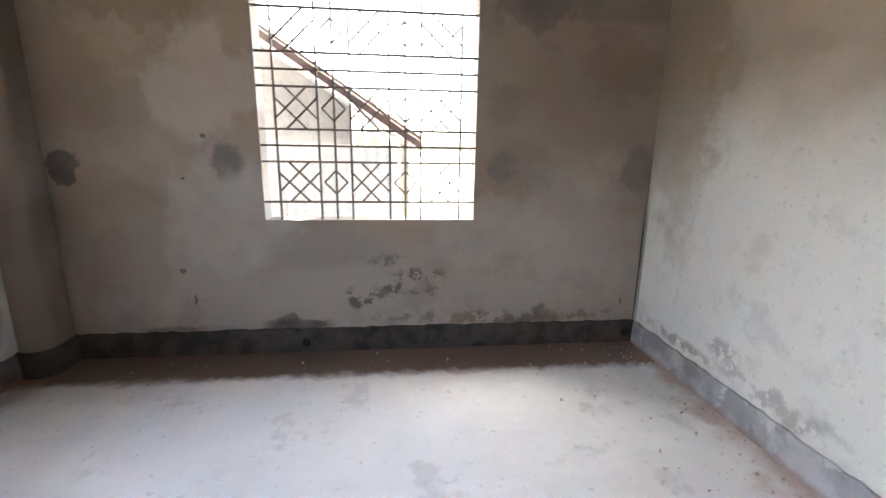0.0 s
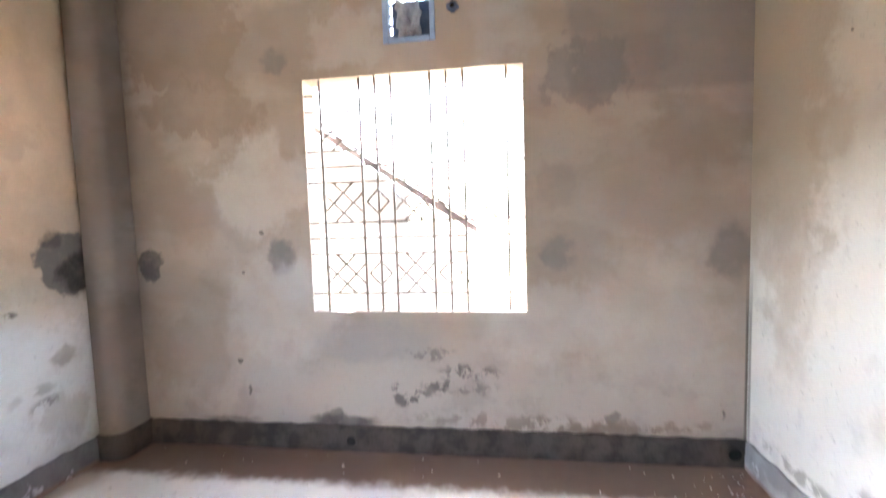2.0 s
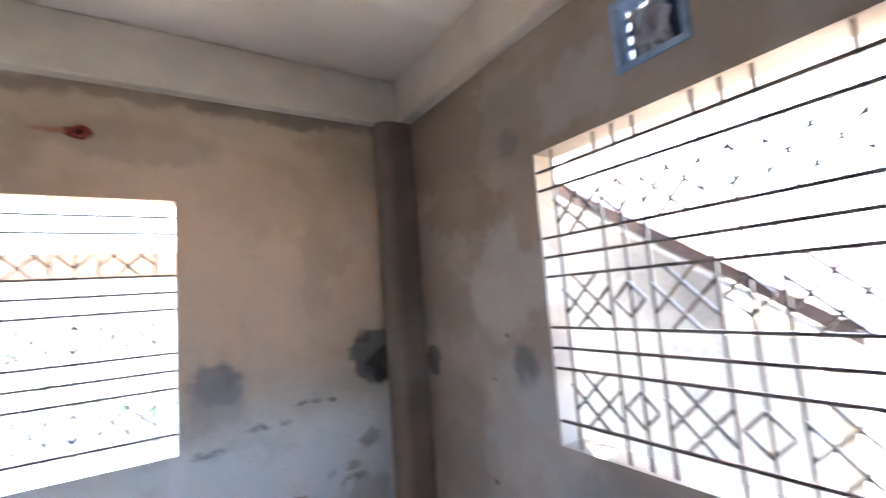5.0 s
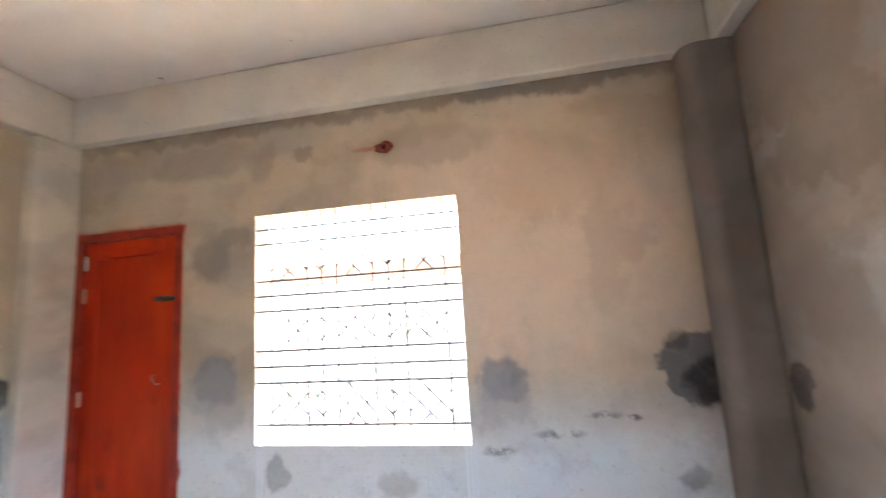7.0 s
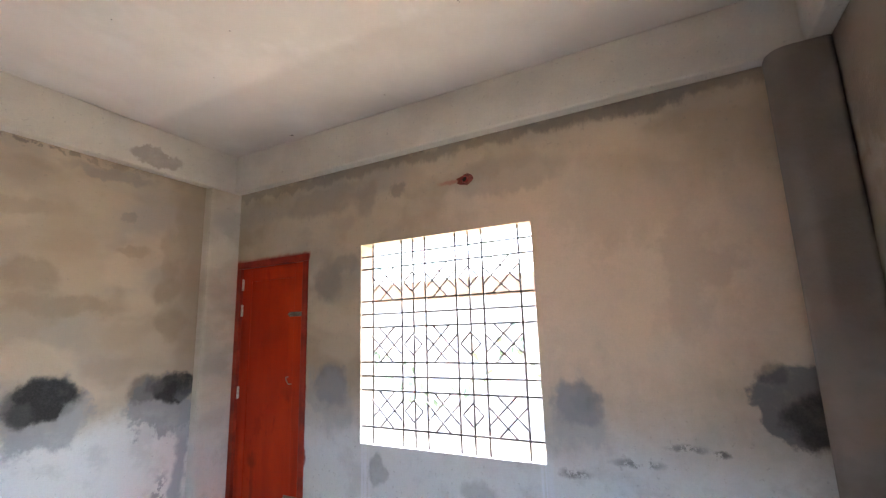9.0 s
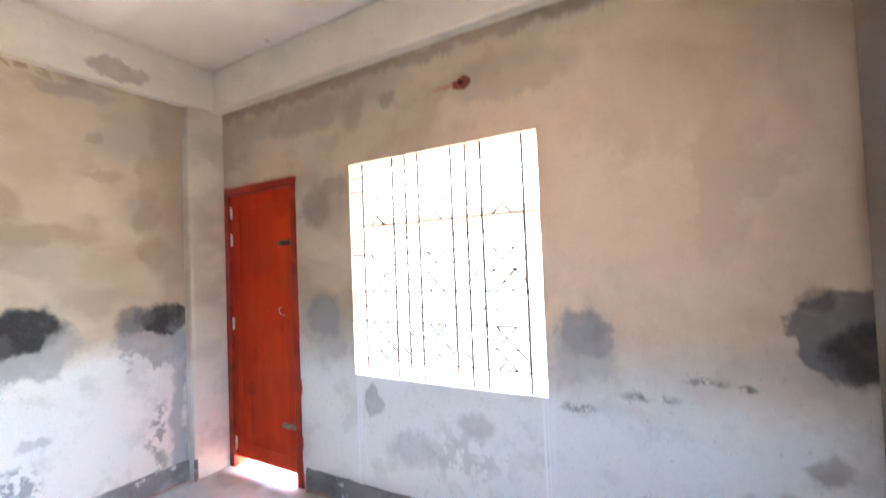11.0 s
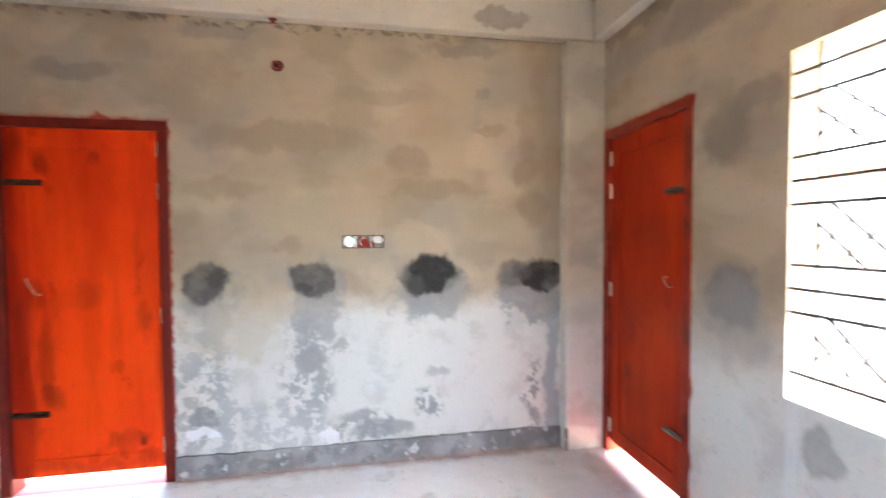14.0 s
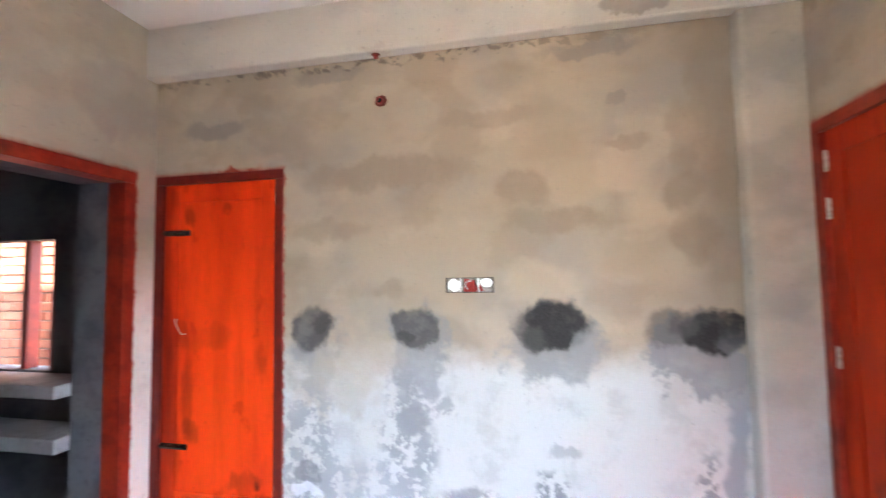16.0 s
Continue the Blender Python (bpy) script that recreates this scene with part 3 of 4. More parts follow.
# dark, slightly rusty iron, lightened in colour for the glare of the windows
M_IRON = simple("iron_with_glare", (0.17, 0.145, 0.13), (0.24, 0.14, 0.10), 20, 0.55, 0.4, 0.2, lo=0.55, hi=0.8)
M_BOLT = simple("tarnished_steel", (0.16, 0.14, 0.12), (0.30, 0.28, 0.25), 30, 0.4, 0.8, 0.15)
M_BOLT_DARK = simple("painted_over_steel", (0.04, 0.03, 0.025), (0.10, 0.06, 0.04), 30, 0.45, 0.5, 0.15)
M_ZINC = simple("galvanised_steel", (0.70, 0.71, 0.70), (0.5, 0.5, 0.5), 60, 0.35, 0.7, 0.1)
M_HINGE = simple("bright_hinge_steel", (0.75, 0.72, 0.66), (0.5, 0.46, 0.4), 60, 0.3, 0.8, 0.1)
M_PIPE = simple("red_conduit_plastic", (0.30, 0.018, 0.012), (0.18, 0.012, 0.01), 20, 0.4, 0.0, 0.0)
M_BLACK = simple("flat_black", (0.012, 0.011, 0.01), (0.02, 0.018, 0.016), 20, 0.9, 0.0, 0.0)
M_BRICKHOLE = simple("chipped_brick", (0.20, 0.05, 0.03), (0.12, 0.03, 0.022), 40, 0.9, bump=0.4)
M_VENT = simple("blue_grey_vent_paint", (0.25, 0.35, 0.52), (0.18, 0.26, 0.42), 12, 0.5, bump=0.15)
M_VENT_BACK = simple("dark_blue_board", (0.05, 0.08, 0.14), (0.08, 0.11, 0.17), 12, 0.6, bump=0.1)
M_SHEET = simple("cloudy_plastic_sheet", (0.36, 0.39, 0.43), (0.22, 0.25, 0.3), 14, 0.4, bump=0.3)
M_SOIL = simple("dry_soil", (0.27, 0.22, 0.165), (0.21, 0.17, 0.12), 0.8, 0.95, bump=0.4, depth=0.03)
M_CONC = simple("raw_concrete", (0.50, 0.505, 0.51), (0.36, 0.365, 0.37), 3, 0.85, bump=0.3)
# grey cement taken near black: the back room's shade put into the colour
M_DIM = simple("bare_cement_shaded", (0.13, 0.13, 0.135), (0.08, 0.08, 0.085), 3, 0.9, bump=0.3)
M_MORTAR = simple("grey_gable_render", (0.50, 0.495, 0.49), (0.40, 0.395, 0.39), 3, 0.9, bump=0.3)
M_TIN = simple("pale_corrugated_tin", (0.86, 0.89, 0.90), (0.80, 0.84, 0.86), 4, 0.5, 0.0, 0.1)
M_ROOFTIN = simple("rusty_roof_tin", (0.17, 0.13, 0.13), (0.24, 0.16, 0.12), 5, 0.6, 0.3, 0.2)
M_RAFTER = simple("weathered_rafter", (0.19, 0.15, 0.155), (0.26, 0.21, 0.2), 8, 0.8, bump=0.3)
M_STRAW = simple("straw_and_bamboo", (0.72, 0.67, 0.58), (0.56, 0.48, 0.38), 12, 0.9, bump=0.4, stretch=(3, 3, 0.5))
M_OCHRE = simple("ochre_wash", (0.22, 0.135, 0.075), (0.16, 0.10, 0.06), 2, 0.9, bump=0.2)
M_WHITE = simple("old_whitewash", (0.42, 0.41, 0.38), (0.34, 0.33, 0.3), 2, 0.9, bump=0.2)
M_LEAVES = simple("dusty_green_leaves", (0.085, 0.115, 0.06), (0.11, 0.14, 0.08), 8, 0.6, bump=0.0)
M_DEBRIS = simple("mortar_crumbs", (0.60, 0.57, 0.53), (0.46, 0.37, 0.30), 30, 0.9, bump=0.0)


def brick_material():
    n = Nodes("red_brick")
    r = n.t.nodes.new("ShaderNodeObjectInfo").outputs["Random"]
    c = n.mix(r, (0.27, 0.085, 0.045), (0.38, 0.15, 0.085))
    c = n.mix(n.math("MULTIPLY", n.ramp(n.noise(30, 4), 0.5, 0.7), 0.5), c, (0.2, 0.07, 0.045))
    n.bump(n.noise(60, 3), 0.4, 0.004)
    return n.done(c, 0.9)


M_BRICK = brick_material()
M_JOINT = simple("brown_mortar_joint", (0.22, 0.15, 0.11), (0.16, 0.11, 0.08), 12, 0.95, bump=0.3)


# ---- mesh helpers ----
def box(bm, x0, x1, y0, y1, z0, z1, bevel=0.0):
    m = Matrix.Translation(((x0 + x1) / 2, (y0 + y1) / 2, (z0 + z1) / 2)) @ Matrix.Diagonal((x1 - x0, y1 - y0, z1 - z0, 1))
    made = bmesh.ops.create_cube(bm, size=1, matrix=m)
    if bevel:
        edges = list({e for v in made["verts"] for e in v.link_edges})
        bmesh.ops.bevel(bm, geom=edges, offset=bevel, segments=2, affect="EDGES", profile=0.5)
    return bm


def rod(bm, a, b, r, sides=6, r2=None):
    a, b = Vector(a), Vector(b)
    d = b - a
    m = Matrix.Translation((a + b) / 2) @ d.to_track_quat("Z", "Y").to_matrix().to_4x4()
    bmesh.ops.create_cone(bm, cap_ends=True, segments=sides, radius1=r, radius2=r if r2 is None else r2, depth=d.length, matrix=m)
    return bm


def mesh_of(name, bm, material, smooth=False):
    bmesh.ops.recalc_face_normals(bm, faces=bm.faces)
    me = bpy.data.meshes.new(name)
    bm.to_mesh(me)
    bm.free()
    me.materials.append(material)
    if smooth:
        for p in me.polygons:
            p.use_smooth = True
    return me


def part(name, bm, material, parent=None, label="", smooth=False):
    ob = new(name, mesh_of(name, bm, material, smooth))
    if parent is not None:
        ob.parent = parent
    if label:
        tagged(ob, label)
    return ob


def setting(name, bm, material, label, category):
    return tagged(part(name, bm, material), label, category, kind="structure")


def empty(name, label, category, group="", kind=""):
    return tagged(new(name), label, category, group, kind)


def wall(axis, face, out, u0, u1, z0, z1, holes, step=0.0):
    """A wall as one closed skin: axis 'x' runs along x with its inner face at y=face, 'y' along y with its inner face at x=face.
    out: signed thickness. holes: (u0, u1, z0, z1)."""
    us = sorted({u0, u1, *[h[0] for h in holes], *[h[1] for h in holes]})
    zs = sorted({z0, z1, *[h[2] for h in holes], *[h[3] for h in holes]})
    bm, cache = bmesh.new(), {}

    def vert(u, z, w):
        key = (round(u, 5), round(z, 5), w)
        if key not in cache:
            f = face + out * w
            cache[key] = bm.verts.new((u, f, z) if axis == "x" else (f, u, z))
        return cache[key]

    def solid(i, j):
        if not (0 <= i < len(us) - 1 and 0 <= j < len(zs) - 1):
            return False
        cu, cz = (us[i] + us[i + 1]) / 2, (zs[j] + zs[j + 1]) / 2
        return not any(h[0] < cu < h[1] and h[2] < cz < h[3] for h in holes)

    for i in range(len(us) - 1):
        for j in range(len(zs) - 1):
            if not solid(i, j):
                continue
            a, b, c, d = us[i], us[i + 1], zs[j], zs[j + 1]
            for w in (0, 1):
                bm.faces.new([vert(a, c, w), vert(b, c, w), vert(b, d, w), vert(a, d, w)])
            for ok, p, q in ((solid(i - 1, j), (a, c), (a, d)), (solid(i + 1, j), (b, c), (b, d)), (solid(i, j - 1), (a, c), (b, c)), (solid(i, j + 1), (a, d), (b, d))):
                if not ok:
                    bm.faces.new([vert(*p, 0), vert(*q, 0), vert(*q, 1), vert(*p, 1)])
    return bm


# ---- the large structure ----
setting("wall_north", wall("x", YN, TW, XW - TW, XE, -0.3, HC, [W1, VENT]), M_NORTH, "brown-grey cement plaster wall, stained and toned darker for shade, with a barred window", "wall")
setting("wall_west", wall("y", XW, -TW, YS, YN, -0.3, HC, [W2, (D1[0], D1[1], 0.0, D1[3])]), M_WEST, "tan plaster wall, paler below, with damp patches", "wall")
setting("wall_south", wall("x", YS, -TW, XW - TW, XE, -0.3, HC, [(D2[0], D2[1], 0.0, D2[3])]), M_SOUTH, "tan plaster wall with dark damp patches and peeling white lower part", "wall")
setting("wall_east", wall("y", XE, TE, YS - TW, YN + TW, -0.3, HC, [(D3[0], D3[1], 0.0, D3[3])]), M_EAST, "cream cement plaster wall with an open doorway", "wall")
floor_bm = box(bmesh.new(), XW, XE, YS, YN, -0.12, 0.0)
setting("floor", floor_bm, M_FLOOR, "dusty grey cement screed floor with reddish dirt at the edges, painted shade mixed in along the north", "floor")
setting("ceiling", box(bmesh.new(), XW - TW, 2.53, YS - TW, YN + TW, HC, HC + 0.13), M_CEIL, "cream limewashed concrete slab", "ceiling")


def beam(name, x0, x1, y0, y1, material):
    bm = box(bmesh.new(), x0, x1, y0, y1, HB, HC - 0.002, 0.012)
    return setting(name, bm, material, "cream plastered concrete beam under the slab", "beam")


beam("beam_north", XW + PB, XE - 0.002, YN - PB, YN - 0.002, M_BEAM_N)
beam("beam_west", XW + 0.002, XW + PB, YS + PB, YN - 0.002, M_BEAM)
beam("beam_south", XW + 0.002, XE - 0.002, YS + 0.002, YS + PB, M_BEAM_S)


def corner_post(x0, x1, y0, y1, r, joint, z0, z1):
    """An upright in a north-west corner: its free edge well rounded, the two edges at the walls slightly so."""
    def arc(cx, cy, rr, a0):
        return [(cx + rr * math.cos(radians(a0 + k * 7.5)), cy + rr * math.sin(radians(a0 + k * 7.5))) for k in range(13)]
    line = arc(x0 + joint, y0 + joint, joint, 180) + arc(x1 - r, y0 + r, r, 270) + arc(x1 - joint, y1 - joint, joint, 0) + [(x0, y1)]
    bm = bmesh.new()
    rings = [[bm.verts.new((x, y, z)) for x, y in line] for z in (z0, z1)]
    bm.faces.new(rings[0]), bm.faces.new(rings[1])
    for k in range(len(line)):
        bm.faces.new([rings[0][k], rings[0][(k + 1) % len(line)], rings[1][(k + 1) % len(line)], rings[1][k]])
    return bm


setting("column_north", corner_post(XW + 0.002, XW + 0.155, YN - 0.235, YN - 0.002, 0.08, 0.03, 0.001, HB - 0.001), M_COLUMN_SHADED, "plastered concrete corner column, its shade put into a darker colour", "column")
bm = bmesh.new()
outline = [(XW + 0.002, YS + 0.002), (-3.260, YS + 0.002), (-3.266, YS + 0.048), (-3.274, YS + 0.064), (-3.292, YS + 0.070), (XW + 0.002, YS + 0.070)]
lower, upper = ([bm.verts.new((x, y, z)) for x, y in outline] for z in (0.001, HB - 0.001))
bm.faces.new(lower), bm.faces.new(upper)
for i in range(6):
    bm.faces.new([lower[i], lower[(i + 1) % 6], upper[(i + 1) % 6], upper[i]])
setting("column_south", bm, M_COLUMN, "pale plastered concrete corner column", "column")


def skirting(name, x0, x1, y0, y1, top, material, seed):
    """A rough band of cement along the foot of a wall, its top and face uneven."""
    rng = random.Random(seed)
    along_x = (x1 - x0) > (y1 - y0)
    length = (x1 - x0) if along_x else (y1 - y0)
    k = max(2, int(length / 0.045))
    bm = bmesh.new()
    rings = []
    for i in range(k + 1):
        f = i / k
        dz, dd = rng.uniform(-0.006, 0.005), rng.uniform(-0.005, 0.004)
        if along_x:
            x = x0 + (x1 - x0) * f
            front, back = (y1 + dd, y0) if material is not None and y0 < 1 else (y0 - dd, y1)
            ring = [(x, back, 0.001), (x, front, 0.001), (x, front, top * 0.5 + dz), (x, front + (0.004 if front < back else -0.004), top + dz), (x, back, top + dz)]
        else:
            y = y0 + (y1 - y0) * f
            front, back = (x1 + dd, x0) if x0 < -1 else (x0 - dd, x1)
            ring = [(back, y, 0.001), (front, y, 0.001), (front, y, top * 0.5 + dz), (front + (0.004 if front < back else -0.004), y, top + dz), (back, y, top + dz)]
        rings.append([bm.verts.new(p) for p in ring])
    for a, b in zip(rings, rings[1:]):
        for j in range(5):
            bm.faces.new([a[j], a[(j + 1) % 5], b[(j + 1) % 5], b[j]])
    bm.faces.new(rings[0])
    bm.faces.new(rings[-1])
    return setting(name, bm, material, "rough grey cement skirting band", "skirting")


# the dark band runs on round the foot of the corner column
setting("baseboard_column", corner_post(XW + 0.003, XW + 0.164, YN - 0.244, YN - 0.003, 0.085, 0.004, 0.001, 0.152), M_SKIRT_DARK, "cement band round the column foot, darkened for shade", "skirting")
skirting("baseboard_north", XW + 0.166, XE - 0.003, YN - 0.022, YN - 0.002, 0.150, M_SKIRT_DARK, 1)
skirting("baseboard_west", XW + 0.002, XW + 0.02, D1[1] + 0.05, YN - 0.246, 0.15, M_SKIRT_DEEP, 2)
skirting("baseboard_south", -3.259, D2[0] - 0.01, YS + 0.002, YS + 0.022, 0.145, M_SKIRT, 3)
setting("baseboard_return", box(bmesh.new(), -3.285, -3.2595, YS + 0.0715, YS + 0.088, 0.001, 0.152, 0.006), M_SKIRT_DEEP, "end of the cement skirting turned onto the column", "skirting")
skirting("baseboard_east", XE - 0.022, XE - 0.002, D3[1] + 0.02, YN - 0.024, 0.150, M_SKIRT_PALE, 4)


# ---- windows with iron grilles ----
def grille_window(name, w, place, label, b):
    """Flat iron bars: eight uprights, nine rails, crossed lattice in the wide cells and diamonds on the twin uprights."""
    top = empty(name, label, "window", kind="structure")
    width, height = w[1] - w[0], w[3] - w[2]
    us = [w[0] + f * width for f in (0.072, 0.262, 0.336, 0.410, 0.590, 0.664, 0.738, 0.928)]
    zs = [w[3] - f * height for f in (0.067, 0.134, 0.303, 0.370, 0.437, 0.610, 0.678, 0.746, 0.920)]

    def bar(kind, p, q, depth, half):
        p, q = Vector(p), Vector(q)
        d = (q - p).normalized()
        s = Vector((-d.y, d.x)) * half
        bm = bmesh.new()
        vs = [bm.verts.new(place(c.x, c.y, depth + e)) for e in (-half, half) for c in (p + s, p - s, q - s, q + s)]
        for f in ((0, 1, 2, 3), (4, 5, 6, 7), (0, 1, 5, 4), (1, 2, 6, 5), (2, 3, 7, 6), (3, 0, 4, 7)):
            bm.faces.new([vs[i] for i in f])
        return part(kind, bm, M_IRON, top)

    for u in us:
        bar("upright_bar", (u, w[2]), (u, w[3]), 0.028, b)
    for z in zs:
        bar("rail_bar", (w[0], z), (w[1], z), 0.018, b)
    for zt, zb in ((zs[1], zs[2]), (zs[4], zs[5]), (zs[7], zs[8])):
        h = zt - zb
        for ua, ub in ((us[0], us[1]), (us[3], us[4]), (us[6], us[7])):
            c = ub - ua
            for (p, q) in (((0.25, 0), (1, 0.75)), ((0, 0.25), (0.75, 1))):
                bar("lattice_bar", (ua + p[0] * c, zt - p[1] * h), (ua + q[0] * c, zt - q[1] * h), 0.012, 0.87 * b)
                bar("lattice_bar", (ub - p[0] * c, zt - p[1] * h), (ub - q[0] * c, zt - q[1] * h), 0.023, 0.87 * b)
        for uc in (us[2], us[5]):
            r, v, m = (us[2] - us[1]) * 0.72, h * 0.29, (zt + zb) / 2
            ring = [(uc, m + v), (uc + r, m), (uc, m - v), (uc - r, m)]
            for i in range(4):
                bar("diamond_bar", ring[i], ring[(i + 1) % 4], 0.012, 0.87 * b)
    return top


grille_window("window_1", W1, lambda u, z, d: (u, YN + d, z), "unglazed window opening with a dark iron grille, window glare put into its grey-brown", 0.0058)
grille_window("window_2", W2, lambda u, z, d: (XW - d, u, z), "unglazed window opening with a dark iron grille, window glare put into its grey-brown", 0.0055)
setting("sunshade_1", box(bmesh.new(), W1[0] - 0.3, W1[1] + 0.3, YN + TW, YN + TW + 0.50, 2.25, 2.33, 0.01), M_CONC, "concrete sunshade over the window outside", "sunshade")
setting("sunshade_2", box(bmesh.new(), XW - TW - 0.55, XW - TW, W2[0] - 0.3, W2[1] + 0.3, 2.25, 2.33, 0.01), M_CONC, "concrete sunshade over the window outside", "sunshade")


# ---- doors ----
def to_wall(kind, face, sign):
    """Maps (along, out of the wall into the room, up) to the world."""
    if kind == "y":
        return lambda u, d, z: (face + sign * d, u, z)
    return lambda u, d, z: (u, face + sign * d, z)


def slab(place, u0, u1, d0, d1, z0, z1, bevel=0.0):
    a, b = place(u0, d0, z0), place(u1, d1, z1)
    lo, hi = [min(p) for p in zip(a, b)], [max(p) for p in zip(a, b)]
    return box(bmesh.new(), lo[0], hi[0], lo[1], hi[1], lo[2], hi[2], bevel)


def door(name, place, w, gap, leaf_material, frame_material, bolt_side, bolts, hinges, bolt_material, label, bolt_length=0.2, jamb=0.055, edge_material=None, pull=(0.035, 0.05)):
    top = empty(name, label, "door", kind="structure")
    u0, u1, _, h = w
    f = jamb
    for a, b, c, d in ((u0, u0 + f, 0.001, h - f), (u1 - f, u1, 0.001, h - f), (u0, u1, h - f, h)):
        part("door_frame", slab(place, a, b, -0.10, 0.006, c, d, 0.004), frame_material, top)
    # leaf of stiles, rails and a slightly sunk panel, a little way back in the frame
    l0, l1, z0, z1 = u0 + f - 0.008, u1 - f + 0.008, gap, h - f + 0.008
    leaf = part("door_leaf", slab(place, l0, l1, -0.055, -0.028, z0, z1, 0.002), leaf_material, top)
    sw = 0.108
    for a, b, c, d in ((l0, l0 + sw, z0, z1), (l1 - sw, l1, z0, z1), (l0 + sw, l1 - sw, z1 - 0.12, z1), (l0 + sw, l1 - sw, z0, z0 + 0.10)):
        part("stile", slab(place, a, b, -0.0275, -0.019, c + 0.001, d - 0.001, 0.003), edge_material if edge_material and b == l1 else leaf_material, leaf)
    s = -1 if bolt_side == "low" else 1
    edge = u0 + 0.012 if s < 0 else u1 - 0.012
    for z in bolts:
        inward = edge - s * bolt_length
        a, b = sorted((edge, inward))
        bolt = part("tower_bolt", slab(place, a, b, -0.018, -0.010, z - 0.017, z + 0.017, 0.003), bolt_material, top, "flat steel strap bolt")
        bar = bmesh.new()
        rod(bar, place(a + 0.004, -0.004, z), place(b - 0.004, -0.004, z), 0.007, 8)
        part("bolt_rod", bar, bolt_material, bolt)
        for k in (0.2, 0.5, 0.8):
            screw = bmesh.new()
            rod(screw, place(a + (b - a) * k, -0.011, z + 0.011), place(a + (b - a) * k, -0.007, z + 0.011), 0.004, 8)
            part("screw", screw, M_BOLT, bolt)
    hu = u1 - f - 0.002 if s < 0 else u0 + f + 0.002
    for z in hinges:
        hinge = part("hinge", slab(place, hu - 0.010, hu + 0.010, -0.024, -0.013, z - 0.045, z + 0.045, 0.002), M_HINGE, top, "bright steel butt hinge")
        pin = bmesh.new()
        rod(pin, place(hu, -0.011, z - 0.047), place(hu, -0.011, z + 0.047), 0.005, 8)
        part("hinge_pin", pin, M_HINGE, hinge)
    # pull handle
    hm = u1 - 0.2 if pull[0] > 0 else u1 - 0.155
    grip = bmesh.new()
    run, drop = pull
    pts = [(hm, -0.022, 1.21), (hm + run * 0.05, 0.002, 1.208), (hm + run * 0.35, 0.006, 1.21 - drop * 0.42), (hm + run * 0.65, 0.006, 1.21 - drop * 0.74), (hm + run * 0.95, 0.002, 1.21 - drop), (hm + run, -0.022, 1.21 - drop)]
    for a, b in zip(pts, pts[1:]):
        rod(grip, place(*a), place(*b), 0.0028, 8)
    part("pull_handle", grip, M_HINGE, top, "small bent bright steel pull handle")
    return top


door("door_1", to_wall("y", XW, 1), D1, 0.075, M_LEAF2, M_FRAME3, "high", (1.667, 0.388), (1.93, 1.72, 1.08, 0.18), M_BOLT,
     "closed red painted wooden door with steel bolts, shade put into its brick red", 0.19)
door("door_2", to_wall("x", YS, 1), D2, 0.085, M_LEAF, M_FRAME, "high", (1.742, 0.444), (1.94, 1.70, 0.98, 0.22), M_BOLT_DARK,
     "closed bright orange-red painted wooden door", 0.23, edge_material=M_LEAF_DEEP, pull=(-0.055, 0.09))
doorway = empty("door_3", "open doorway with a red painted wooden frame", "doorway", kind="structure")
pl = to_wall("y", XE, -1)
for a, b, c, d in ((D3[0], D3[0] + 0.07, 0.001, D3[3] - 0.07), (D3[1] - 0.07, D3[1], 0.001, D3[3] - 0.07), (D3[0], D3[1], D3[3] - 0.07, D3[3])):
    part("door_frame", slab(pl, a, b, -0.12, 0.008, c, d, 0.005), M_FRAME3, doorway)
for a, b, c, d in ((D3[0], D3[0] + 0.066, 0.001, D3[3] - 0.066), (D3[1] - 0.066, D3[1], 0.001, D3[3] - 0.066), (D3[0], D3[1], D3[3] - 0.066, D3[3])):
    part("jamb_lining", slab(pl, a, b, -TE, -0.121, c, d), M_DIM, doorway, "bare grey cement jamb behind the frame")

# ---- the back room behind the open doorway ----
KX0, KX1, KY0, KY1 = XE + TE, 2.40, YS, 2.4
KW = (0.80, 1.80, 0.872, 1.735)
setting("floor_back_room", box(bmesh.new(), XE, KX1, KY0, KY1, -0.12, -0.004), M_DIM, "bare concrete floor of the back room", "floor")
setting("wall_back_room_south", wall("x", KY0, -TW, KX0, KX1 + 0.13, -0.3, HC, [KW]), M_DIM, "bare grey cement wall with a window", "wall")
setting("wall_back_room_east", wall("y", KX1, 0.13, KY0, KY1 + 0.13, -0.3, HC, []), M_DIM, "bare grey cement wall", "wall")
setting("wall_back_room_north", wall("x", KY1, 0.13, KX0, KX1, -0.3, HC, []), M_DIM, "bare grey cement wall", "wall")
window = empty("window_3", "window opening with dark red wooden posts", "window", kind="structure")
for x in (KW[0] + 0.001, 1.05, 1.42, KW[1] - 0.051):
    part("window_post", box(bmesh.new(), x, x + 0.05, KY0 - 0.10, KY0 - 0.02, KW[2] + 0.001, KW[3] - 0.001, 0.004), M_FRAME, window)
tagged(part("concrete_worktop", box(bmesh.new(), KX0 + 0.001, KX1 - 0.001, KY0 + 0.001, KY0 + 0.30, 0.785, 0.862, 0.008), M_CONC), "bare concrete worktop slab below the window", "worktop")
tagged(part("concrete_shelf", box(bmesh.new(), KX0 + 0.001, KX1 - 0.001, KY0 + 0.001, KY0 + 0.29, 0.475, 0.56, 0.008), M_CONC), "lower bare concrete shelf slab", "shelf")
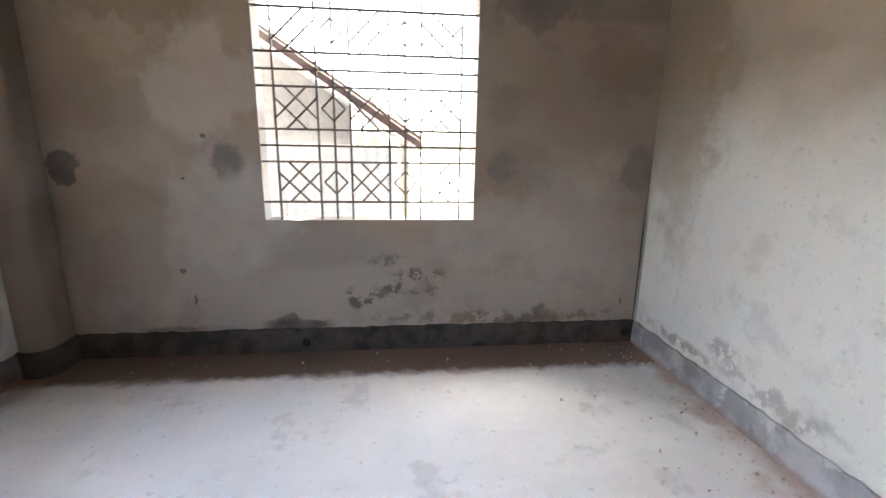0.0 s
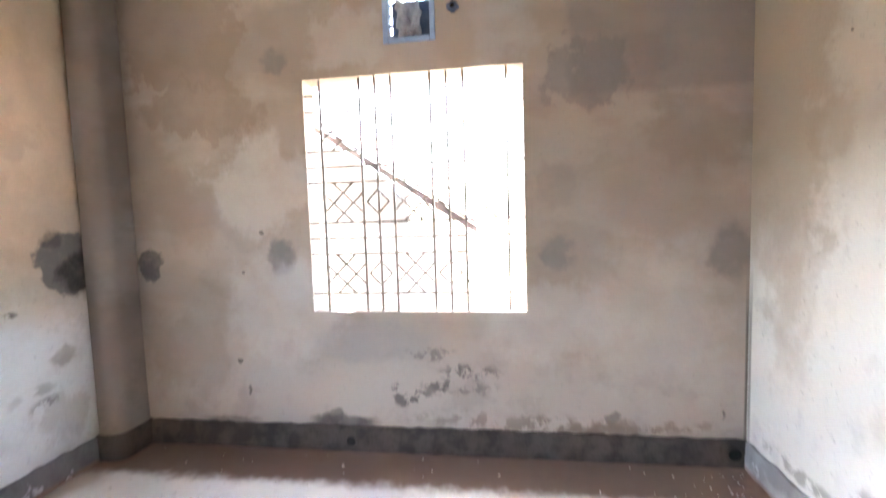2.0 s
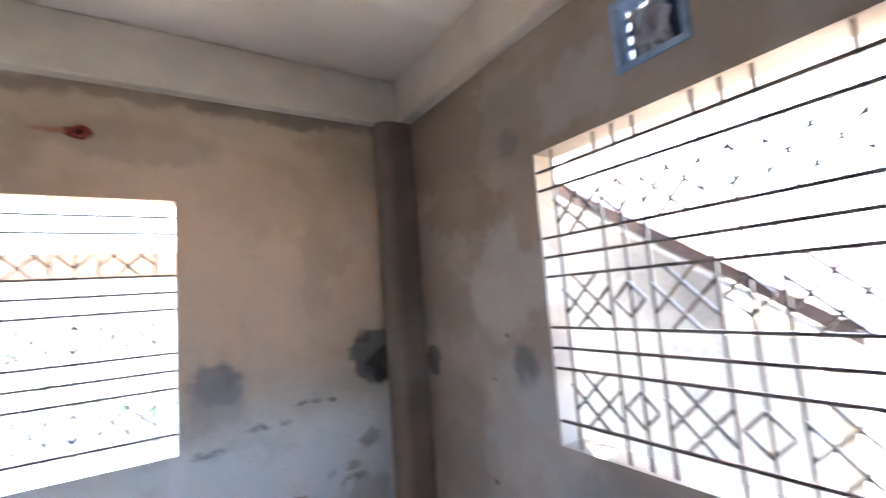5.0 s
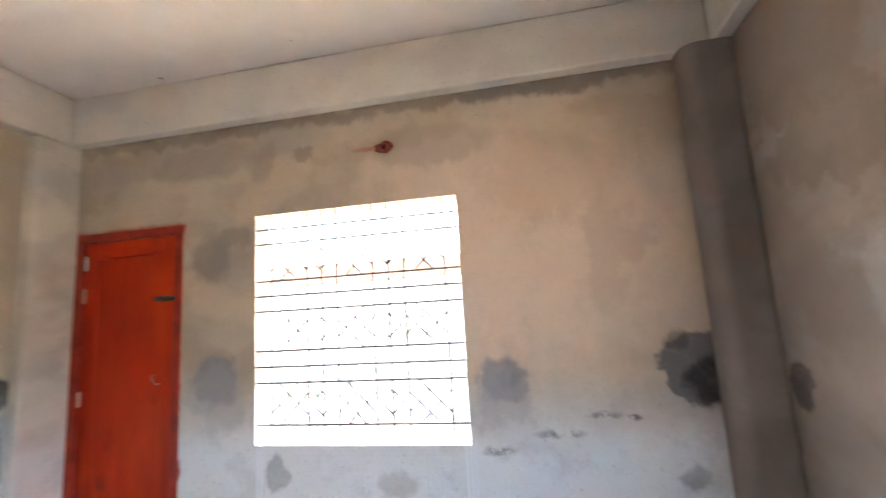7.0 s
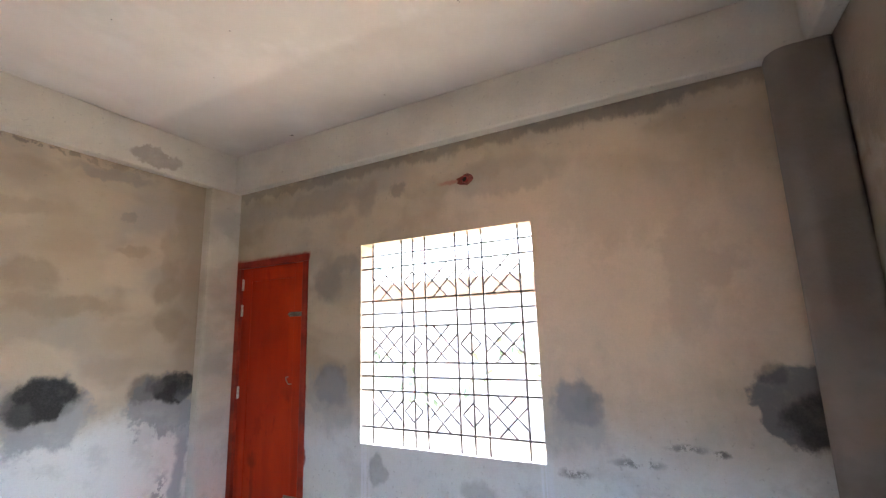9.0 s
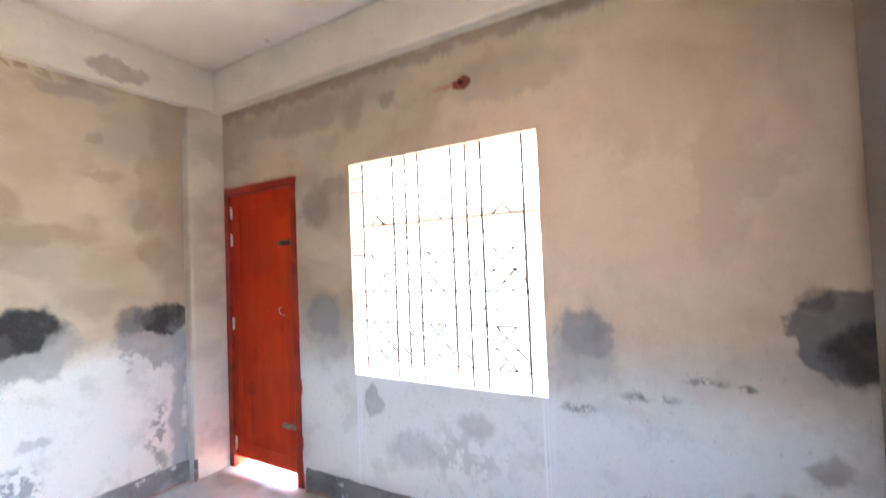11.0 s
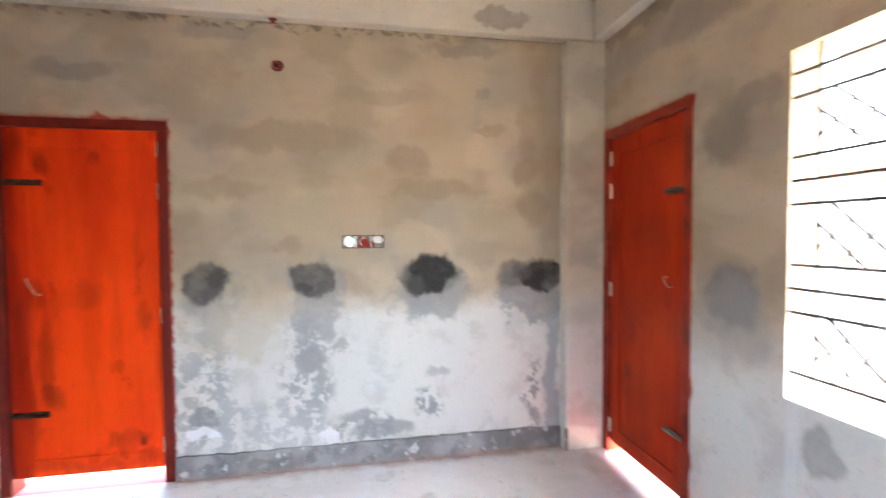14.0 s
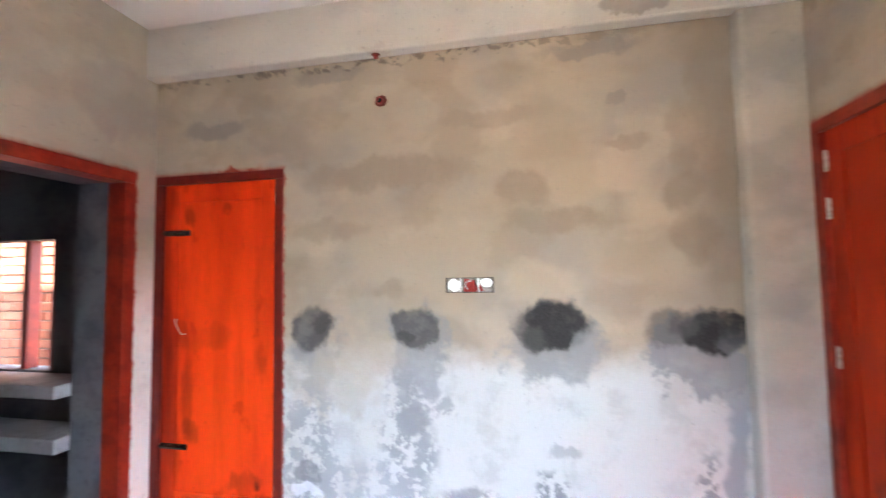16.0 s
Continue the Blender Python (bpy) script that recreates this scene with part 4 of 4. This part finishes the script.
for x in (1.75, KX1 - 0.13):
    tagged(part("worktop_pier", box(bmesh.new(), x, x + 0.1, KY0 + 0.002, KY0 + 0.27, 0.561, 0.784, 0.004), M_CONC), "bare concrete pier between shelf and worktop", "pier")
    tagged(part("shelf_pier", box(bmesh.new(), x, x + 0.1, KY0 + 0.002, KY0 + 0.27, -0.003, 0.474, 0.004), M_CONC), "bare concrete pier carrying the shelf", "pier")

# ---- wall fittings ----
vent = empty("ventilator", "square blue-grey ventilator stuffed with a plastic sheet", "ventilator")
x0, x1, z0, z1 = VENT
for a, b, c, d in ((x0, x0 + 0.03, z0, z1), (x1 - 0.03, x1, z0, z1), (x0 + 0.03, x1 - 0.03, z0, z0 + 0.03), (x0 + 0.03, x1 - 0.03, z1 - 0.03, z1)):
    part("vent_frame", box(bmesh.new(), a + 0.001, b - 0.001, YN - 0.008, YN + 0.07, c + 0.001, d - 0.001, 0.003), M_VENT, vent)
part("vent_back", box(bmesh.new(), x0 + 0.038, x1 - 0.026, YN + 0.071, YN + 0.079, z0 + 0.026, z1 - 0.037, 0.002), M_VENT_BACK, vent, "dark board closing the opening")
for k in range(4):
    part("vent_bar", box(bmesh.new(), x0 + 0.028, x0 + 0.042, YN + 0.06, YN + 0.070, z0 + 0.05 + k * 0.055, z0 + 0.072 + k * 0.055, 0.002), M_VENT, vent)
    part("vent_bar", box(bmesh.new(), x0 + 0.06 + k * 0.055, x0 + 0.075 + k * 0.055, YN + 0.06, YN + 0.070, z1 - 0.042, z1 - 0.028, 0.002), M_VENT, vent)
bm = bmesh.new()
bmesh.ops.create_grid(bm, x_segments=16, y_segments=16, size=0.5)
for v in bm.verts:
    u, w = v.co.x, v.co.y
    edge_pull = 0.02 * noise.noise(Vector((u * 4, w * 4, 2)))
    v.co = Vector((x0 + 0.135 + u * 0.13 + edge_pull, YN + 0.038 + 0.022 * noise.noise(Vector((u * 5, w * 5, 0))), z0 + 0.135 + w * 0.19 + edge_pull))
sheet = part("plastic_sheet", bm, M_SHEET, vent, "crumpled cloudy plastic sheet", True)
sheet.modifiers.new("thick", "SOLIDIFY").thickness = 0.002


def pipe_stub(name, at, out, r, label, jag=0.0, paint=None, chip=None):
    """The end of a plastic conduit in a chipped hole, just proud of the plaster."""
    top = empty(name, label, "conduit")
    at, out = Vector(at), Vector(out)
    rng = random.Random(int(at.x * 1000) + int(at.z * 77))
    bm = bmesh.new()
    q = out.to_track_quat("Z", "Y").to_matrix().to_4x4()
    base = Matrix.Translation(at) @ q
    k = 14
    ring = [bm.verts.new(base @ Vector((math.cos(i * math.tau / k) * r * rng.uniform(1.5, 2.3 + jag), math.sin(i * math.tau / k) * r * rng.uniform(1.4, 2.0), 0.001))) for i in range(k)]
    rim = [bm.verts.new(base @ Vector((math.cos(i * math.tau / k) * r * 1.3, math.sin(i * math.tau / k) * r * 1.3, 0.006))) for i in range(k)]
    for i in range(k):
        bm.faces.new([ring[i], ring[(i + 1) % k], rim[(i + 1) % k], rim[i]])
    bm.faces.new(rim)
    part("chipped_edge", bm, chip or M_BRICKHOLE, top)
    tube = bmesh.new()
    outer = [[tube.verts.new(base @ Vector((math.cos(i * math.tau / k) * rr, math.sin(i * math.tau / k) * rr, h))) for i in range(k)]
             for rr, h in ((r, 0.0), (r, 0.022), (r * 0.8, 0.022), (r * 0.8, 0.008))]
    for a, b in zip(outer, outer[1:]):
        for i in range(k):
            tube.faces.new([a[i], a[(i + 1) % k], b[(i + 1) % k], b[i]])
    part("conduit_end", tube, paint or M_PIPE, top)
    # black disc that paints the shade inside the pipe
    plug = bmesh.new()
    rod(plug, at + out * 0.002, at + out * 0.009, r * 0.79, 12)
    part("hollow_shade", plug, M_BLACK, top)
    return top


pipe_stub("conduit_stub", (-1.463, YS, 2.45), (0, 1, 0), 0.02, "red plastic conduit end in a chipped hole")
pipe_stub("conduit_stub", (-1.454, YS + 0.05, HB), (0, 0, -1), 0.013, "small red plastic conduit end under the beam")
pipe_stub("conduit_stub", (XW, 2.183, 2.441), (1, 0, 0), 0.022, "red plastic conduit end in a chipped hole", 1.0)
# dark blue here paints the haze near the window onto the conduit
hook = pipe_stub("conduit_stub", (-1.43, YN, 2.446), (0, -1, 0), 0.018, "dark conduit end with a loose wire above, haze put into its blue", paint=M_VENT_BACK, chip=M_VENT_BACK)
bm = bmesh.new()
pts = [(-1.43, YN - 0.012, 2.46), (-1.428, YN - 0.02, 2.49), (-1.436, YN - 0.012, 2.53), (-1.441, YN - 0.006, 2.565)]
for a, b in zip(pts, pts[1:]):
    rod(bm, a, b, 0.0025, 6)
part("loose_wire", bm, M_BLACK, hook)

# switch box let into the south wall
swb = empty("switch_box", "open galvanised steel switch box with red conduit inside", "switch box")
bx0, bx1, bz0, bz1 = -2.085, -1.83, 1.362, 1.442
part("back_plate", box(bmesh.new(), bx0, bx1, YS + 0.001, YS + 0.004, bz0, bz1), M_BOLT, swb)
for a, b, c, d in ((bx0, bx0 + 0.004, bz0, bz1), (bx1 - 0.004, bx1, bz0, bz1), (bx0 + 0.004, bx1 - 0.004, bz0, bz0 + 0.004), (bx0 + 0.004, bx1 - 0.004, bz1 - 0.004, bz1)):
    part("side_plate", box(bmesh.new(), a, b, YS + 0.004, YS + 0.022, c, d), M_BOLT_DARK, swb)
bm = bmesh.new()
for i, (px, r) in enumerate(((-1.935, 0.013), (-1.955, 0.016), (-1.978, 0.014), (-1.948, 0.011), (-1.995, 0.009))):
    rod(bm, (px, YS + 0.012, bz0 + 0.006), (px - 0.012 + 0.008 * i, YS + 0.016, bz1 - 0.008 - 0.006 * (i % 3)), r, 10)
part("conduit_bundle", bm, M_PIPE, swb, "red plastic conduit ends")
bm = bmesh.new()
rod(bm, (-2.022, YS + 0.012, bz0 + 0.008), (-2.008, YS + 0.014, bz0 + 0.04), 0.009, 10)
part("conduit_piece", bm, M_PIPE, swb)
for dx in (-2.006, -1.912):
    part("divider", box(bmesh.new(), dx, dx + 0.005, YS + 0.004, YS + 0.02, bz0 + 0.004, bz1 - 0.004), M_ZINC, swb)
# a curl of bare metal caught between the red conduits
bm = bmesh.new()
curl = [(-1.958 + 0.021 * math.cos(a), YS + 0.033, (bz0 + bz1) / 2 + 0.022 * math.sin(a)) for a in [k * math.pi / 8 - 1.2 for k in range(9)]]
for a, b in zip(curl, curl[1:]):
    rod(bm, a, b, 0.0025, 6)
part("metal_curl", bm, M_ZINC, swb, "bright curled strip of metal")
rng = random.Random(3)
for name, cx, cz, w, h in (("zinc_flap", -1.870, 1.403, 0.036, 0.034), ("zinc_flap", -2.046, 1.412, 0.034, 0.024)):
    bm = bmesh.new()
    ring = [(cx + math.cos(a) * w * rng.uniform(0.8, 1.1), cz + math.sin(a) * h * rng.uniform(0.8, 1.1)) for a in [k * math.tau / 12 for k in range(12)]]
    a = [bm.verts.new((x, YS + 0.008, z)) for x, z in ring]
    b = [bm.verts.new((x, YS + 0.011, z)) for x, z in ring]
    bm.faces.new(a), bm.faces.new(b)
    for k in range(12):
        bm.faces.new([a[k], a[(k + 1) % 12], b[(k + 1) % 12], b[k]])
    part(name, bm, M_ZINC, swb, "bright torn zinc flap")


def drain(at, r):
    top = empty("drain_hole", "dark open drain hole at the foot of the wall", "drain hole")
    bm = bmesh.new()
    k = 16
    rings = [[bm.verts.new((at[0] + math.cos(i * math.tau / k) * rr, YN - 0.0235 - d, at[1] + math.sin(i * math.tau / k) * rr)) for i in range(k)] for rr, d in ((r * 1.25, -0.004), (r * 1.2, 0.006), (r, 0.006), (r * 0.95, -0.002))]
    for a, b in zip(rings, rings[1:]):
        for i in range(k):
            bm.faces.new([a[i], a[(i + 1) % k], b[(i + 1) % k], b[i]])
    part("drain_rim", bm, M_SKIRT_DARK, top)
    # black disc that paints the shade inside the drain
    bm = bmesh.new()
    rod(bm, (at[0], YN - 0.027, at[1]), (at[0], YN - 0.022, at[1]), r * 0.97, 16)
    part("hollow_shade", bm, M_BLACK, top)


drain((-2.09, 0.065), 0.028)
drain((-0.03, 0.075), 0.034)

# ---- outside ----
ground = bmesh.new()
bmesh.ops.create_grid(ground, x_segments=8, y_segments=8, size=400)
bmesh.ops.translate(ground, verts=ground.verts, vec=(0, 0, -0.3))
setting("ground", ground, M_SOIL, "dry bare soil round the house", "ground")

shed = empty("shed", "neighbouring shed with a grey gable, tin sheets and sloping roof", "shed")


def slope(x):
    return 1.235 + 0.66 * (-1.36 - x)


SY = 4.56
bm = bmesh.new()
front = [(-4.2, 1.245), (-1.84, 1.245), (-1.84, slope(-1.84) - 0.03), (-4.2, slope(-4.2) - 0.03)]
vs = [[bm.verts.new((x, SY + d, z)) for x, z in front] for d in (0.0, 0.1)]
bm.faces.new(vs[0]), bm.faces.new(vs[1])
for i in range(4):
    bm.faces.new([vs[0][i], vs[0][(i + 1) % 4], vs[1][(i + 1) % 4], vs[1][i]])
part("gable", bm, M_MORTAR, shed, "grey cement gable")


def corrugated(x0, x1, z0, z1, y, waves):
    bm = bmesh.new()
    k = waves * 6
    cols = [[bm.verts.new((x0 + (x1 - x0) * i / k, y + d + 0.0045 * math.cos(i / 6 * math.tau), z)) for z in (z0, z1)] for d in (0.0, 0.003) for i in range(k + 1)]
    for d in (0, k + 1):
        for i in range(k):
            bm.faces.new([cols[d + i][0], cols[d + i + 1][0], cols[d + i + 1][1], cols[d + i][1]])
    return bm


for i, wide in enumerate((0.80, 0.80, 0.80, 0.31)):
    a = -4.2 + i * 0.79
    part("tin_sheet", corrugated(a, a + wide, -0.3, 1.255, SY - 0.03 - 0.004 * i, int(wide * 16)), M_TIN, shed, "pale corrugated tin sheet", True)
for n0, th, mat, name, lab in ((-0.008, 0.052, M_RAFTER, "bargeboard", "dark sloping bargeboard"), (0.055, 0.018, M_ROOFTIN, "roof", "rusty tin roof"), (-0.052, 0.022, M_TIN, "flashing", "pale strip below the bargeboard")):
    depth0, depth1 = (SY - 0.07, SY - 0.03) if name == "bargeboard" else ((SY - 0.12, SY + 3.0) if name == "roof" else (SY - 0.05, SY - 0.02))
    bm = bmesh.new()
    xa, xb = -4.3, -1.36
    pts = [(xa, slope(xa) + n0), (xb, slope(xb) + n0), (xb, slope(xb) + n0 + th), (xa, slope(xa) + n0 + th)]
    vs = [[bm.verts.new((x, d, z)) for x, z in pts] for d in (depth0, depth1)]
    bm.faces.new(vs[0]), bm.faces.new(vs[1])
    for i in range(4):
        bm.faces.new([vs[0][i], vs[0][(i + 1) % 4], vs[1][(i + 1) % 4], vs[1][i]])
    part(name, bm, mat, shed, lab)
bm = box(bmesh.new(), -1.50, -1.44, SY, SY + 0.06, -0.3, slope(-1.44) - 0.001, 0.005)
part("post", bm, M_STRAW, shed, "bamboo corner post")
straw = bmesh.new()
rng = random.Random(5)
for i in range(70):
    x = rng.uniform(-1.83, -1.50)
    z = rng.uniform(0.2, 0.9)
    rod(straw, (x, SY + 0.08 + rng.uniform(0, 0.25), max(z, -0.29)), (x + rng.uniform(-0.1, 0.1), SY + 0.08 + rng.uniform(0, 0.2), min(slope(x) - 0.05, z + rng.uniform(0.4, 0.9))), 0.006, 5)
tagged(part("straw_bundle", straw, M_STRAW), "dry straw and bamboo stalks leaning under the shed roof", "straw", kind="stuff")

house = empty("house", "low neighbouring house with an ochre band and pale walls", "house")
part("wall", box(bmesh.new(), -12.0, -9.0, -8.0, 9.0, -0.3, 2.14, 0.01), M_WHITE, house, "pale whitewashed wall")
part("parapet", box(bmesh.new(), -12.05, -8.95, -8.05, 9.05, 2.141, 2.52, 0.02), M_OCHRE, house, "ochre parapet band")
hedge = bmesh.new()
for i in range(200):
    y, z = rng.uniform(-4, 6), rng.uniform(0.6, 1.6)
    m = Matrix.Translation((-8.4 + rng.uniform(-0.3, 0.3), y, z * (0.6 + 0.4 * math.sin(y * 2.1)))) @ Euler((rng.uniform(0, 6), rng.uniform(0, 6), rng.uniform(0, 6))).to_matrix().to_4x4() @ Matrix.Diagonal((0.1, 0.05, 1, 1))
    vs = [hedge.verts.new(m @ Vector(p)) for p in ((-1, 0, 0), (0, -1, 0), (1, 0, 0), (0, 1, 0.01))]
    hedge.faces.new(vs)
tagged(part("shrubs", hedge, M_LEAVES), "green leafy shrubs before the neighbouring house", "shrub", kind="stuff")

# ---- loose crumbs on the floor ----
crumbs = bmesh.new()
rng = random.Random(11)
for i in range(260):
    if i % 8:
        x, y = XE - 0.03 - abs(rng.gauss(0, 0.22)), rng.uniform(1.4, 3.9)
    else:
        x, y = rng.uniform(-3.3, 0), YN - 0.04 - abs(rng.gauss(0, 0.3))
    r = rng.choice((0.003, 0.004, 0.004, 0.006, 0.009))
    made = bmesh.ops.create_icosphere(crumbs, subdivisions=1, radius=r, matrix=Matrix.Translation((min(x, XE - 0.03), y, r * 0.45)) @ Euler((rng.random() * 6, rng.random() * 6, 0)).to_matrix().to_4x4() @ Matrix.Diagonal((rng.uniform(0.7, 1.6), 1, 0.7, 1)))
tagged(part("mortar_crumbs", crumbs, M_DEBRIS), "small mortar crumbs and brick chips on the floor", "debris", kind="stuff")

# ---- brick wall seen through the far window ----
BY = -0.62
brick_wall = setting("wall_brick", box(bmesh.new(), 0.4, 3.6, BY - 0.12, BY, -0.3, 3.6), M_JOINT, "red brick boundary wall outside the back window", "wall")
brick_mesh = mesh_of("brick", box(bmesh.new(), -0.117, 0.117, -0.006, 0.012, -0.033, 0.033, 0.004), M_BRICK)
for row in range(22):
    for col in range(12):
        b = new("brick", brick_mesh)
        b.parent = brick_wall
        b.location = (0.55 + col * 0.25 + (0.125 if row % 2 else 0), BY + random.Random(row * 31 + col).uniform(-0.003, 0.003), 0.55 + row * 0.077)
